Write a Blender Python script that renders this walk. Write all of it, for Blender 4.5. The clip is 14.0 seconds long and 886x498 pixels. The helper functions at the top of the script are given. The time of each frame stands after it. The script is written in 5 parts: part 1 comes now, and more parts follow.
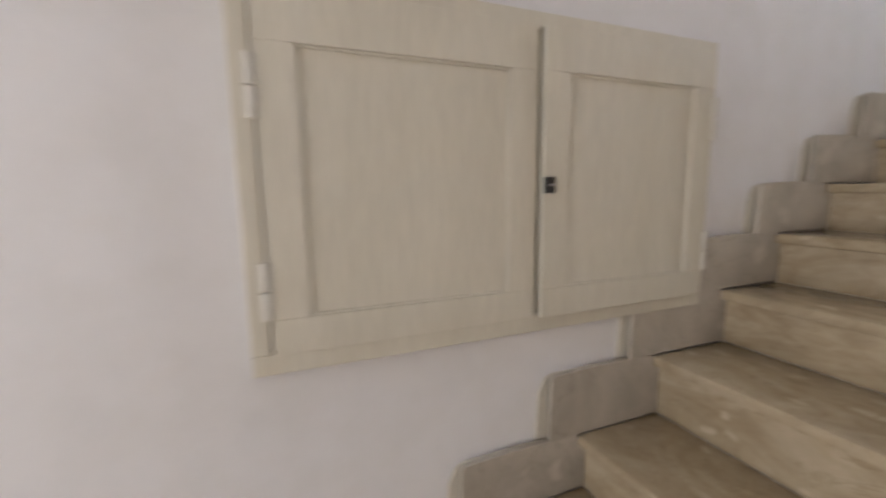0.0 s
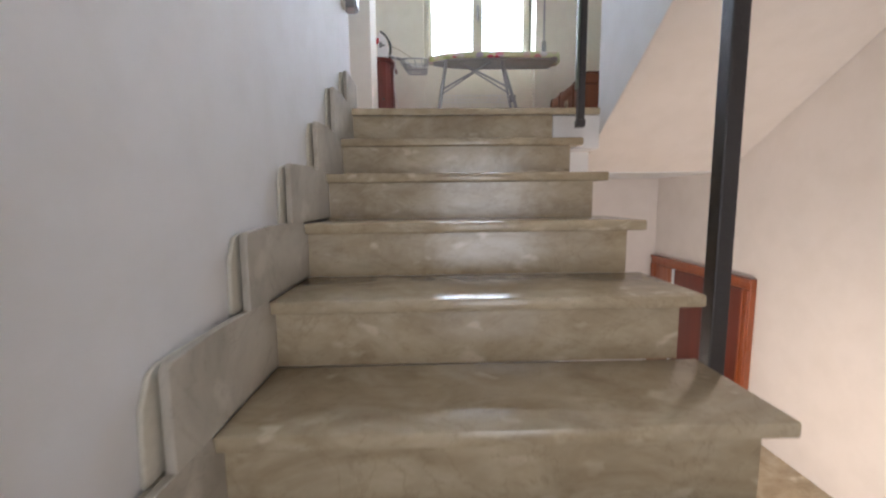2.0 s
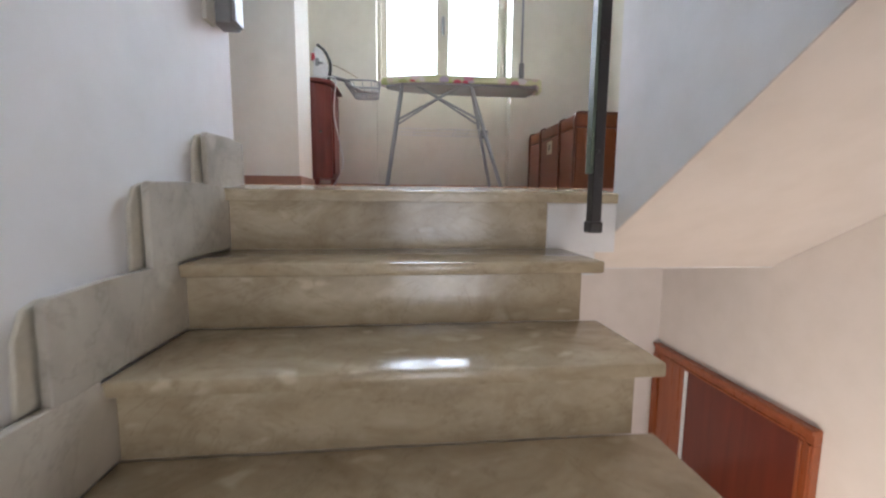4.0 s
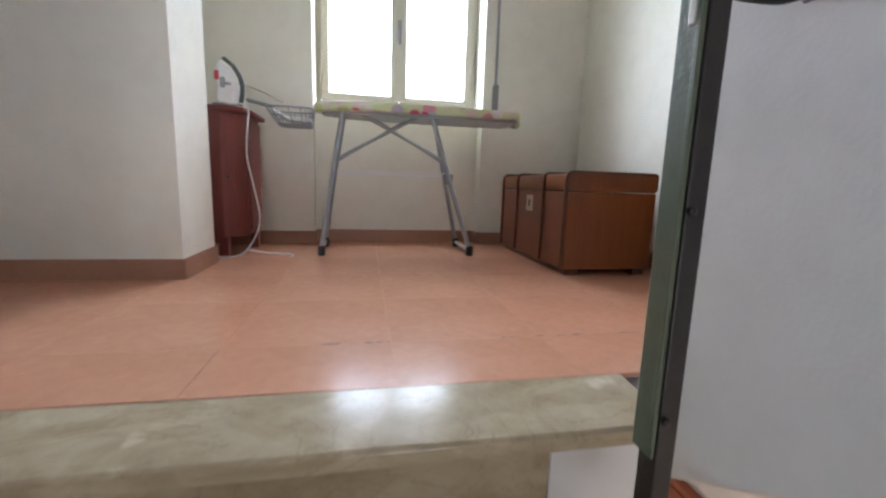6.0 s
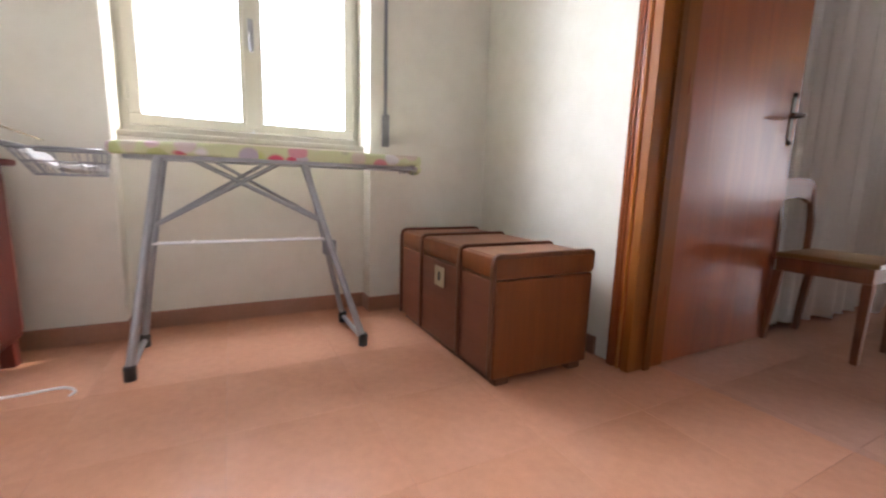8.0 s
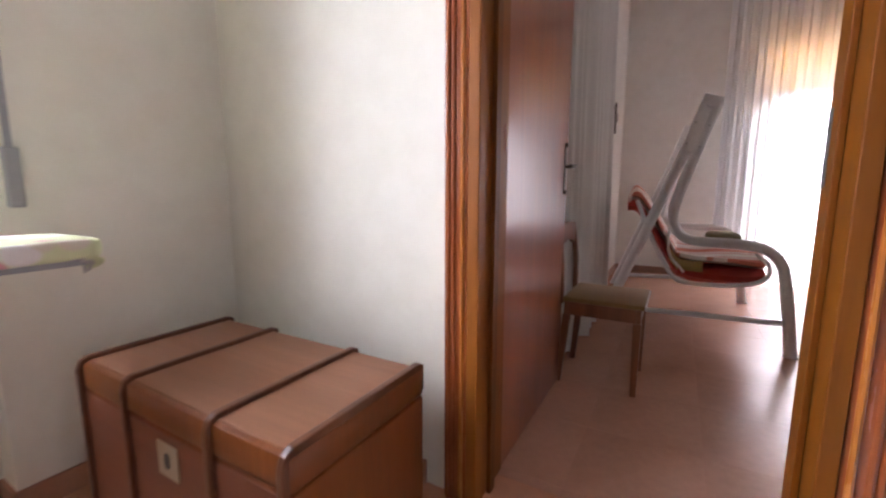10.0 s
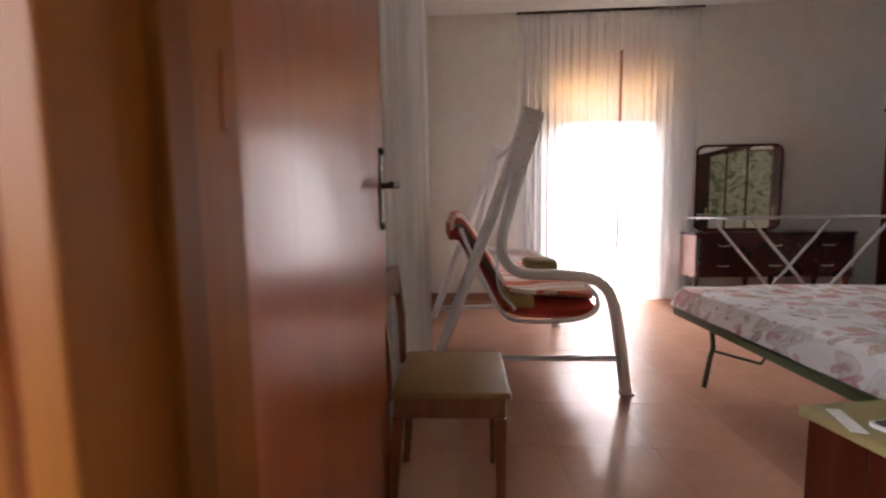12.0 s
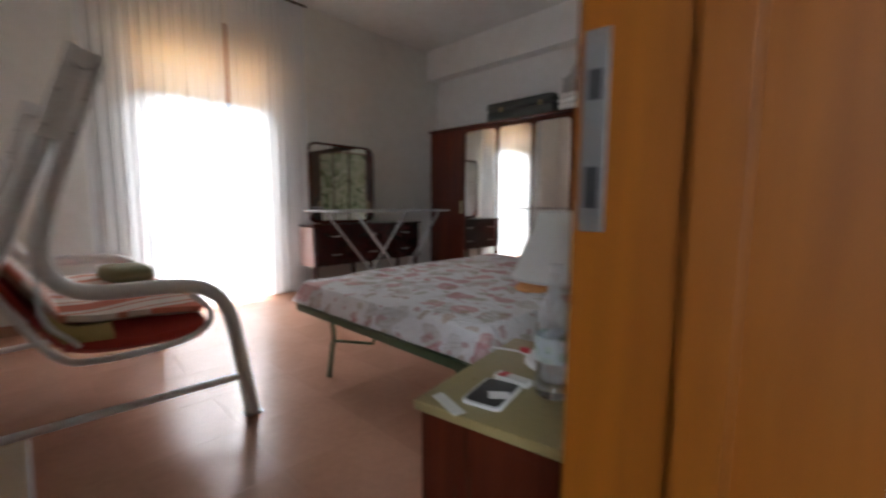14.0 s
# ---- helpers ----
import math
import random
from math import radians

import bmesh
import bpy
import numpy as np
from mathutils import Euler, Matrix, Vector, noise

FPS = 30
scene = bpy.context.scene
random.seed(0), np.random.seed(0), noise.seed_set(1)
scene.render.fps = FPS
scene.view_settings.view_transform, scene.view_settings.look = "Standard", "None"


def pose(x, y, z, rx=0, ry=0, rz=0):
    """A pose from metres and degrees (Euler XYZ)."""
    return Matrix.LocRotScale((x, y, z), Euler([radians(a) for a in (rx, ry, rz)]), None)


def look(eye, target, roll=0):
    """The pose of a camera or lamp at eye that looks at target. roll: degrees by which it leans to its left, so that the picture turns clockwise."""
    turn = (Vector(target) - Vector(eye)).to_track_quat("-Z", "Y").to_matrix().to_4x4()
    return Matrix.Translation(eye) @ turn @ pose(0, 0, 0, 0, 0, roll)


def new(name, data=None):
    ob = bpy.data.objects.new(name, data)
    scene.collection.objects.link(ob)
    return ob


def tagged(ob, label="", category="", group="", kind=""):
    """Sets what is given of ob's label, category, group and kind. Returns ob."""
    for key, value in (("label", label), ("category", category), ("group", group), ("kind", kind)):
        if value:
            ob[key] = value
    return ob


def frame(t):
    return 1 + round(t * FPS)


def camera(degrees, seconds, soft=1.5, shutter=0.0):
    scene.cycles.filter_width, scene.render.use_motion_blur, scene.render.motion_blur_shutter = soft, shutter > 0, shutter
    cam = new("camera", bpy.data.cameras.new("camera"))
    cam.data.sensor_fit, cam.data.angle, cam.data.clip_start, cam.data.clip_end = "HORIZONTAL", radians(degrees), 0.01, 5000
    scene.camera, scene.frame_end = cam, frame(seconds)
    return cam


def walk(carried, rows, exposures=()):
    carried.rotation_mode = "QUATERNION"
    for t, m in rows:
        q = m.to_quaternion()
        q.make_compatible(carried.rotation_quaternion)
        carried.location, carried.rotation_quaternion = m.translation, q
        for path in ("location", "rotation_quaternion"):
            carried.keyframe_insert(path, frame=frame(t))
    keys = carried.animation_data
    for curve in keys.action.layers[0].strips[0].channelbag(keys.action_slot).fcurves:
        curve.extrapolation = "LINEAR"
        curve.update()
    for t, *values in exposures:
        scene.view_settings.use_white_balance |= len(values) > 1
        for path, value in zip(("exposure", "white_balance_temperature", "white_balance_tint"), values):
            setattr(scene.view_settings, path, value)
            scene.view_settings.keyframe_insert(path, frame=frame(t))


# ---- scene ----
cam = camera(94.5, 14.0, soft=2.2, shutter=0.4)
PATH = [
    (0, (0.865, -2.939, -0.69), (-0.969, -2.194, -0.976), -0.8),
    (0.5, (0.679, -2.723, -0.694), (-0.675, -1.271, -0.932), -0.7),
    (1, (0.535, -2.469, -0.632), (-0.313, -0.672, -0.861), 0.0),
    (1.5, (0.386, -2.197, -0.542), (0.143, -0.23, -0.809), -1.5),
    (2, (0.38, -2.023, -0.456), (0.436, -0.038, -0.698), -0.6),
    (2.5, (0.439, -1.822, -0.354), (0.545, 0.16, -0.6), 0.1),
    (3, (0.456, -1.637, -0.28), (0.594, 0.342, -0.528), 0.2),
    (3.5, (0.461, -1.434, -0.145), (0.7, 0.537, -0.381), -0.3),
    (4, (0.51, -1.246, -0.049), (0.721, 0.729, -0.284), 0.5),
    (6.3, (0.68, -0.506, 0.456), (1.118, 1.419, 0.134), 1.9),
    (6.5, (0.699, -0.456, 0.487), (1.193, 1.454, 0.16), 1.8),
    (7, (0.745, -0.315, 0.533), (1.384, 1.555, 0.226), 1.8),
    (7.5, (0.756, -0.162, 0.653), (1.464, 1.689, 0.382), 2.0),
    (8, (0.762, 0.014, 0.702), (1.67, 1.77, 0.395), 1.7),
    (8.5, (0.771, 0.131, 0.818), (1.961, 1.703, 0.481), 2.0),
    (9, (0.834, 0.267, 0.835), (2.227, 1.66, 0.49), 1.8),
    (9.2, (0.884, 0.34, 0.874), (2.355, 1.652, 0.539), 1.3),
    (11.3, (1.557, 0.715, 0.961), (3.485, 1.211, 0.765), -0.4),
    (11.5, (1.653, 0.737, 0.953), (3.598, 1.158, 0.761), -0.5),
    (12, (1.874, 0.776, 0.976), (3.863, 0.886, 0.799), -0.8),
    (12.5, (2.061, 0.74, 0.983), (4.051, 0.614, 0.823), 0.3),
    (13, (2.168, 0.683, 0.989), (4.113, 0.245, 0.836), 1.0),
    (13.5, (2.21, 0.673, 0.991), (3.996, -0.208, 0.811), 0.8),
    (14, (2.137, 0.625, 0.974), (3.513, -0.809, 0.751), 0.2),
]
walk(cam, [(t, look(e, g, r)) for t, e, g, r in PATH],
     exposures=[(0.0, 0.0, 6450, 16), (1.0, 0.1, 6200, 16), (2.5, 0.05, 6050, 14), (4.2, 0.15, 6050, 14), (6.5, -0.1, 6150, 14), (7.1, 0.05, 6300, 16), (7.6, 0.2, 6650, 18), (9.0, 0.35, 6550, 25), (11.5, -0.25, 6800, 24), (12.0, 0.15, 7000, 20), (12.5, 0.5, 6600, 12), (13.0, 0.4, 6500, 10), (13.5, 0.5, 6500, 9), (14.0, -0.3, 6450, 10)])

# ---- light ----
SUN_EL, SUN_AZ = 52.0, 68.0            # the sun stands beyond the balcony
world = bpy.data.worlds.new("sky")
scene.world = world
world.use_nodes = True
wn = world.node_tree.nodes
sky = wn.new("ShaderNodeTexSky")
sky.sky_type, sky.sun_disc = "NISHITA", False
sky.sun_elevation, sky.sun_rotation = radians(SUN_EL), radians(SUN_AZ)
world.node_tree.links.new(sky.outputs[0], wn["Background"].inputs[0])
wn["Background"].inputs[1].default_value = 0.12


def lamp(name, kind, m, energy, colour, **settings):
    data = bpy.data.lights.new(name, kind)
    data.energy, data.color = energy, colour
    for key, value in settings.items():
        if key == "size":
            data.size = value
        elif key == "size_y":
            data.shape, data.size_y = "RECTANGLE", value
        elif key == "angle":
            data.angle = value
    ob = new(name, data)
    ob.matrix_world = m
    return ob


sun_dir = Vector((math.sin(radians(SUN_AZ)) * math.cos(radians(SUN_EL)), math.cos(radians(SUN_AZ)) * math.cos(radians(SUN_EL)), math.sin(radians(SUN_EL))))
lamp("sun", "SUN", look(sun_dir * 30, (0, 0, 0)), 3.5, (1, 0.95, 0.86), angle=radians(0.6))
# daylight of the sky in the window and balcony openings
lamp("window_daylight", "AREA", look((0.60, 3.1, 2.2), (1.15, 0, 0.7)), 620, (0.80, 0.90, 1.0), size=3.2, size_y=2.6)
lamp("balcony_daylight", "AREA", look((16.5, -3.0, 7.5), (6.4, -0.9, 1.0)), 36000, (0.96, 0.98, 1.0), size=20.0, size_y=6.0)
# Lamp in an assumed entrance, never in view, added to light the lower stairs.
lamp("added_entrance_light", "AREA", look((1.2, -5.58, -0.7), (1.2, 0, -0.7)), 36, (0.97, 0.98, 1.0), size=1.4, size_y=2.0)
# Warm fill lamp added out of view under the flight to brighten the lower wall.
lamp("lower_hall_fill", "AREA", look((0.86, -0.70, -1.42), (2.08, -0.70, -1.3)), 13.0, (1.0, 0.87, 0.72), size=0.8, size_y=0.5)


# ---- materials ----
def nodes_of(name):
    m = bpy.data.materials.new(name)
    m.use_nodes = True
    return m, m.node_tree.nodes, m.node_tree.links, m.node_tree.nodes["Principled BSDF"]


def coords(n, l, stretch, rot=(0, 0, 0)):
    tc, mp = n.new("ShaderNodeTexCoord"), n.new("ShaderNodeMapping")
    mp.inputs["Scale"].default_value, mp.inputs["Rotation"].default_value = stretch, rot
    l.new(tc.outputs["Object"], mp.inputs["Vector"])
    return mp.outputs["Vector"]


def noise_of(n, l, vec, scale, detail=4.0, rough=0.55, distort=0.0):
    t = n.new("ShaderNodeTexNoise")
    t.inputs["Scale"].default_value, t.inputs["Detail"].default_value = scale, detail
    t.inputs["Roughness"].default_value, t.inputs["Distortion"].default_value = rough, distort
    l.new(vec, t.inputs["Vector"])
    return t.outputs["Fac"]


def ramp_of(n, l, fac, stops):
    r = n.new("ShaderNodeValToRGB")
    while len(r.color_ramp.elements) < len(stops):
        r.color_ramp.elements.new(0.5)
    for el, (p, c) in zip(r.color_ramp.elements, stops):
        el.position, el.color = p, (*c, 1) if len(c) == 3 else c
    l.new(fac, r.inputs["Fac"])
    return r.outputs["Color"]


def mix_of(n, l, kind, fac, a, b):
    m = n.new("ShaderNodeMix")
    m.data_type, m.blend_type = "RGBA", kind
    for sock, v in ((m.inputs[0], fac), (m.inputs[6], a), (m.inputs[7], b)):
        if hasattr(v, "is_linked"):
            l.new(v, sock)
        elif isinstance(v, (int, float)):
            sock.default_value = v
        else:
            sock.default_value = (*v, 1)
    return m.outputs[2]


def bump_of(n, l, b, height, strength, distance=0.01):
    u = n.new("ShaderNodeBump")
    u.inputs["Strength"].default_value, u.inputs["Distance"].default_value = strength, distance
    l.new(height, u.inputs["Height"])
    l.new(u.outputs["Normal"], b.inputs["Normal"])


def rough_of(n, l, b, fac, lo, hi):
    r = n.new("ShaderNodeMapRange")
    r.inputs["To Min"].default_value, r.inputs["To Max"].default_value = lo, hi
    l.new(fac, r.inputs["Value"])
    l.new(r.outputs["Result"], b.inputs["Roughness"])


def surface(name, dark, light, rough=0.5, big=1.5, fine=40.0, stretch=(1, 1, 1), bump=0.1, metal=0.0, coat=0.0, vary=0.0, spread=0.25, distort=0.0):
    """Paint, metal, cloth or wood: broad patches and fine grain between two colours."""
    m, n, l, b = nodes_of(name)
    v = coords(n, l, stretch)
    a, f = noise_of(n, l, v, big, 3, 0.5, distort), noise_of(n, l, v, fine, 5, 0.6)
    c = ramp_of(n, l, a, [(0.5 - spread, dark), (0.5 + spread, light)])
    g = ramp_of(n, l, f, [(0.3, (0.82, 0.82, 0.82)), (0.7, (1, 1, 1))])
    c = mix_of(n, l, "MULTIPLY", 0.6, c, g)
    if vary:
        oi, mr = n.new("ShaderNodeObjectInfo"), n.new("ShaderNodeMapRange")
        mr.inputs["To Min"].default_value, mr.inputs["To Max"].default_value = 1 - vary, 1 + vary
        l.new(oi.outputs["Random"], mr.inputs["Value"])
        hv = n.new("ShaderNodeHueSaturation")
        l.new(mr.outputs["Result"], hv.inputs["Value"])
        l.new(c, hv.inputs["Color"])
        c = hv.outputs["Color"]
    l.new(c, b.inputs["Base Color"])
    rough_of(n, l, b, f, max(rough - 0.08, 0.02), min(rough + 0.08, 1))
    b.inputs["Metallic"].default_value, b.inputs["Coat Weight"].default_value = metal, coat
    b.inputs["Coat Roughness"].default_value = 0.12
    bump_of(n, l, b, f, bump)
    return m


def plaster(name, dark, light, bump=0.25):
    m, n, l, b = nodes_of(name)
    v = coords(n, l, (1, 1, 1))
    a, f, g = noise_of(n, l, v, 0.7, 3), noise_of(n, l, v, 9, 4), noise_of(n, l, v, 130, 3)
    c = ramp_of(n, l, a, [(0.3, dark), (0.7, light)])
    s = ramp_of(n, l, f, [(0.25, (0.93, 0.925, 0.91)), (0.6, (1, 1, 1))])
    l.new(mix_of(n, l, "MULTIPLY", 0.8, c, s), b.inputs["Base Color"])
    b.inputs["Roughness"].default_value = 0.72
    bump_of(n, l, b, mix_of(n, l, "ADD", 0.35, f, g), bump, 0.006)
    return m


def marble(name, dark, mid, light, rough, stretch=(1.0, 3.0, 3.0)):
    m, n, l, b = nodes_of(name)
    v = coords(n, l, stretch)
    oi, ad = n.new("ShaderNodeObjectInfo"), n.new("ShaderNodeVectorMath")
    ad.operation = "ADD"
    sc = n.new("ShaderNodeMath")
    sc.operation, sc.inputs[1].default_value = "MULTIPLY", 17.0
    l.new(oi.outputs["Random"], sc.inputs[0])
    l.new(v, ad.inputs[0]), l.new(sc.outputs[0], ad.inputs[1])
    v = ad.outputs[0]
    a, f = noise_of(n, l, v, 2.2, 7, 0.62, 1.2), noise_of(n, l, v, 7, 8, 0.7, 0.6)
    ve = noise_of(n, l, v, 1.6, 9, 0.6, 2.5)
    c = ramp_of(n, l, a, [(0.3, dark), (0.5, mid), (0.72, light)])
    k = ramp_of(n, l, f, [(0.35, (0.8, 0.78, 0.74)), (0.62, (1.05, 1.04, 1.0))])
    c = mix_of(n, l, "MULTIPLY", 0.5, c, k)
    # pale lens-shaped patches
    wob = n.new("ShaderNodeMix")
    wob.data_type, wob.blend_type, wob.inputs[0].default_value = "RGBA", "LINEAR_LIGHT", 0.12
    nz = n.new("ShaderNodeTexNoise")
    nz.inputs["Scale"].default_value = 6.0
    l.new(v, nz.inputs["Vector"]), l.new(v, wob.inputs[6]), l.new(nz.outputs["Color"], wob.inputs[7])
    vo = n.new("ShaderNodeTexVoronoi")
    vo.inputs["Scale"].default_value = 7.0
    l.new(wob.outputs[2], vo.inputs["Vector"])
    blot = ramp_of(n, l, vo.outputs["Distance"], [(0.16, (1, 1, 1)), (0.36, (0, 0, 0))])
    some = ramp_of(n, l, vo.outputs["Color"], [(0.5, (0, 0, 0)), (0.75, (0.65, 0.65, 0.65))])
    pm = n.new("ShaderNodeMath")
    pm.operation = "MULTIPLY"
    l.new(blot, pm.inputs[0]), l.new(some, pm.inputs[1])
    c = mix_of(n, l, "MIX", pm.outputs[0], c, tuple(min(1.2 * q, 1) for q in light))
    vein = ramp_of(n, l, ve, [(0.488, (1, 1, 1)), (0.5, (0.42, 0.36, 0.28)), (0.512, (1, 1, 1))])
    l.new(mix_of(n, l, "MULTIPLY", 0.28, c, vein), b.inputs["Base Color"])
    rough_of(n, l, b, f, rough - 0.05, rough + 0.1)
    bump_of(n, l, b, f, 0.03)
    return m


def wood(name, dark, light, rough, along="z", ring=6.0, coat=0.0, grain=0.6):
    k = {"x": (0.6, 9, 9), "y": (9, 0.6, 9), "z": (9, 9, 0.6)}[along]
    m, n, l, b = nodes_of(name)
    v = coords(n, l, k)
    a, f = noise_of(n, l, v, 0.9, 5, 0.6, 1.4), noise_of(n, l, v, ring, 6, 0.7, 0.3)
    c = ramp_of(n, l, a, [(0.28, dark), (0.5, tuple((p + q) / 2 for p, q in zip(dark, light))), (0.72, light)])
    g = ramp_of(n, l, f, [(0.3, (0.72, 0.68, 0.64)), (0.65, (1, 1, 1))])
    c = mix_of(n, l, "MULTIPLY", grain, c, g)
    l.new(c, b.inputs["Base Color"])
    rough_of(n, l, b, f, max(rough - 0.1 * grain, 0.03), rough + 0.13 * grain)
    b.inputs["Coat Weight"].default_value, b.inputs["Coat Roughness"].default_value = coat, 0.1
    bump_of(n, l, b, f, 0.05 * grain / 0.6)
    return m


def cloth_flowers(name):
    """White bed sheet with pink and grey-green blossoms."""
    m, n, l, b = nodes_of(name)
    v = coords(n, l, (1, 1, 1))
    nz = n.new("ShaderNodeTexNoise")
    nz.inputs["Scale"].default_value = 9
    l.new(v, nz.inputs["Vector"])
    wob = n.new("ShaderNodeMix")
    wob.data_type, wob.blend_type, wob.inputs[0].default_value = "RGBA", "LINEAR_LIGHT", 0.06
    l.new(v, wob.inputs[6]), l.new(nz.outputs["Color"], wob.inputs[7])
    c = (0.76, 0.755, 0.78)

    def layer(c, scale, size, petals, inner, seedoff, density):
        vo = n.new("ShaderNodeTexVoronoi")
        vo.inputs["Scale"].default_value = scale
        of = n.new("ShaderNodeVectorMath")
        of.operation, of.inputs[1].default_value = "ADD", (seedoff, seedoff * 2.3, 0)
        l.new(wob.outputs[2], of.inputs[0]), l.new(of.outputs[0], vo.inputs["Vector"])
        rad = n.new("ShaderNodeMath")
        rad.operation, rad.inputs[1].default_value = "MULTIPLY", 1.0 / size
        l.new(vo.outputs["Distance"], rad.inputs[0])
        mask = ramp_of(n, l, rad.outputs[0], [(0.0, (1, 1, 1)), (0.24, (0.35, 0.35, 0.35)), (0.42, (1, 1, 1)), (0.6, (0.45, 0.45, 0.45)), (0.8, (0.9, 0.9, 0.9)), (0.95, (0, 0, 0))])
        pick = ramp_of(n, l, vo.outputs["Color"], [(density, (0, 0, 0)), (density + 0.02, (1, 1, 1))])
        mul = n.new("ShaderNodeMath")
        mul.operation = "MULTIPLY"
        l.new(mask, mul.inputs[0]), l.new(pick, mul.inputs[1])
        tone = mix_of(n, l, "MIX", vo.outputs["Color"], petals, inner)
        return mix_of(n, l, "MIX", mul.outputs[0], c, tone)
    c = layer(c, 9.0, 0.6, (0.36, 0.37, 0.36), (0.60, 0.55, 0.52), 3.1, 0.5)
    c = layer(c, 10.0, 0.36, (0.28, 0.24, 0.14), (0.46, 0.44, 0.36), 5.3, 0.6)
    c = layer(c, 7.5, 0.5, (0.38, 0.06, 0.10), (0.62, 0.30, 0.30), 0.0, 0.44)
    c = layer(c, 13.0, 0.42, (0.13, 0.18, 0.12), (0.55, 0.38, 0.30), 7.7, 0.58)
    c = layer(c, 21.0, 0.4, (0.30, 0.33, 0.38), (0.56, 0.26, 0.27), 12.4, 0.6)
    l.new(c, b.inputs["Base Color"])
    b.inputs["Roughness"].default_value = 0.85
    vw = coords(n, l, (3.0, 9.0, 4.0), (0, 0, 0.5))
    bump_of(n, l, b, noise_of(n, l, vw, 2.2, 5, 0.6, 0.8), 0.95, 0.045)
    return m


def cloth_patches(name, ground, cols, scale):
    """Printed cotton: soft blots of several colours on a ground."""
    m, n, l, b = nodes_of(name)
    v = coords(n, l, (1, 1, 1))
    vo = n.new("ShaderNodeTexVoronoi")
    vo.inputs["Scale"].default_value = scale
    l.new(v, vo.inputs["Vector"])
    stops = [(i / len(cols), c) for i, c in enumerate(cols)]
    tone = ramp_of(n, l, vo.outputs["Color"], stops)
    mask = ramp_of(n, l, vo.outputs["Distance"], [(0.42, (1, 1, 1)), (0.55, (0, 0, 0))])
    l.new(mix_of(n, l, "MIX", mask, ground, tone), b.inputs["Base Color"])
    b.inputs["Roughness"].default_value = 0.8
    bump_of(n, l, b, noise_of(n, l, v, 60, 3), 0.15)
    return m


def stripes(name, axis, period, cols):
    m, n, l, b = nodes_of(name)
    v = coords(n, l, (1, 1, 1))
    sx, md = n.new("ShaderNodeSeparateXYZ"), n.new("ShaderNodeMath")
    l.new(v, sx.inputs[0])
    md.operation, md.inputs[1].default_value = "PINGPONG", period
    l.new(sx.outputs["XYZ".index(axis)], md.inputs[0])
    dv = n.new("ShaderNodeMath")
    dv.operation, dv.inputs[1].default_value = "DIVIDE", period
    l.new(md.outputs[0], dv.inputs[0])
    r = n.new("ShaderNodeValToRGB")
    r.color_ramp.interpolation = "CONSTANT"
    while len(r.color_ramp.elements) < len(cols):
        r.color_ramp.elements.new(0.5)
    for el, (p, c) in zip(r.color_ramp.elements, cols):
        el.position, el.color = p, (*c, 1)
    l.new(dv.outputs[0], r.inputs["Fac"])
    f = noise_of(n, l, v, 70, 3)
    g = ramp_of(n, l, f, [(0.3, (0.8, 0.8, 0.8)), (0.7, (1, 1, 1))])
    l.new(mix_of(n, l, "MULTIPLY", 0.7, r.outputs["Color"], g), b.inputs["Base Color"])
    b.inputs["Roughness"].default_value = 0.85
    bump_of(n, l, b, f, 0.2)
    return m


def sheer(name, colour, clear, weave=0.9):
    """Thin curtain cloth: partly see-through, partly glowing with the light behind."""
    m, n, l, b = nodes_of(name)
    out = n["Material Output"]
    tr, tl, df = n.new("ShaderNodeBsdfTransparent"), n.new("ShaderNodeBsdfTranslucent"), n.new("ShaderNodeBsdfDiffuse")
    m1, m2 = n.new("ShaderNodeMixShader"), n.new("ShaderNodeMixShader")
    v = coords(n, l, (1, 1, 1))
    f = noise_of(n, l, v, 220, 2)
    c = ramp_of(n, l, f, [(0.3, tuple(weave * k for k in colour)), (0.7, colour)])
    l.new(c, tl.inputs["Color"]), l.new(c, df.inputs["Color"])
    m1.inputs[0].default_value, m2.inputs[0].default_value = 0.5, clear
    l.new(df.outputs[0], m1.inputs[1]), l.new(tl.outputs[0], m1.inputs[2])
    l.new(m1.outputs[0], m2.inputs[1]), l.new(tr.outputs[0], m2.inputs[2])
    l.new(m2.outputs[0], out.inputs["Surface"])
    return m


def glass(name, tint, rough=0.0):
    m, n, l, b = nodes_of(name)
    b.inputs["Base Color"].default_value = (*tint, 1)
    b.inputs["Transmission Weight"].default_value, b.inputs["Roughness"].default_value, b.inputs["IOR"].default_value = 1, rough, 1.45
    return m


def thin_clear(name, tint, gloss):
    """Thin clear plastic: see-through with a share of gloss."""
    m, n, l, b = nodes_of(name)
    tr, gl, mx = n.new("ShaderNodeBsdfTransparent"), n.new("ShaderNodeBsdfGlossy"), n.new("ShaderNodeMixShader")
    tr.inputs["Color"].default_value = (*tint, 1)
    gl.inputs["Roughness"].default_value = 0.06
    wob = noise_of(n, l, coords(n, l, (14, 14, 30)), 1.0, 2)
    bp = n.new("ShaderNodeBump")
    bp.inputs["Strength"].default_value, bp.inputs["Distance"].default_value = 0.5, 0.01
    l.new(wob, bp.inputs["Height"]), l.new(bp.outputs["Normal"], gl.inputs["Normal"])
    mx.inputs[0].default_value = gloss
    l.new(tr.outputs[0], mx.inputs[1]), l.new(gl.outputs[0], mx.inputs[2])
    l.new(mx.outputs[0], n["Material Output"].inputs["Surface"])
    return m


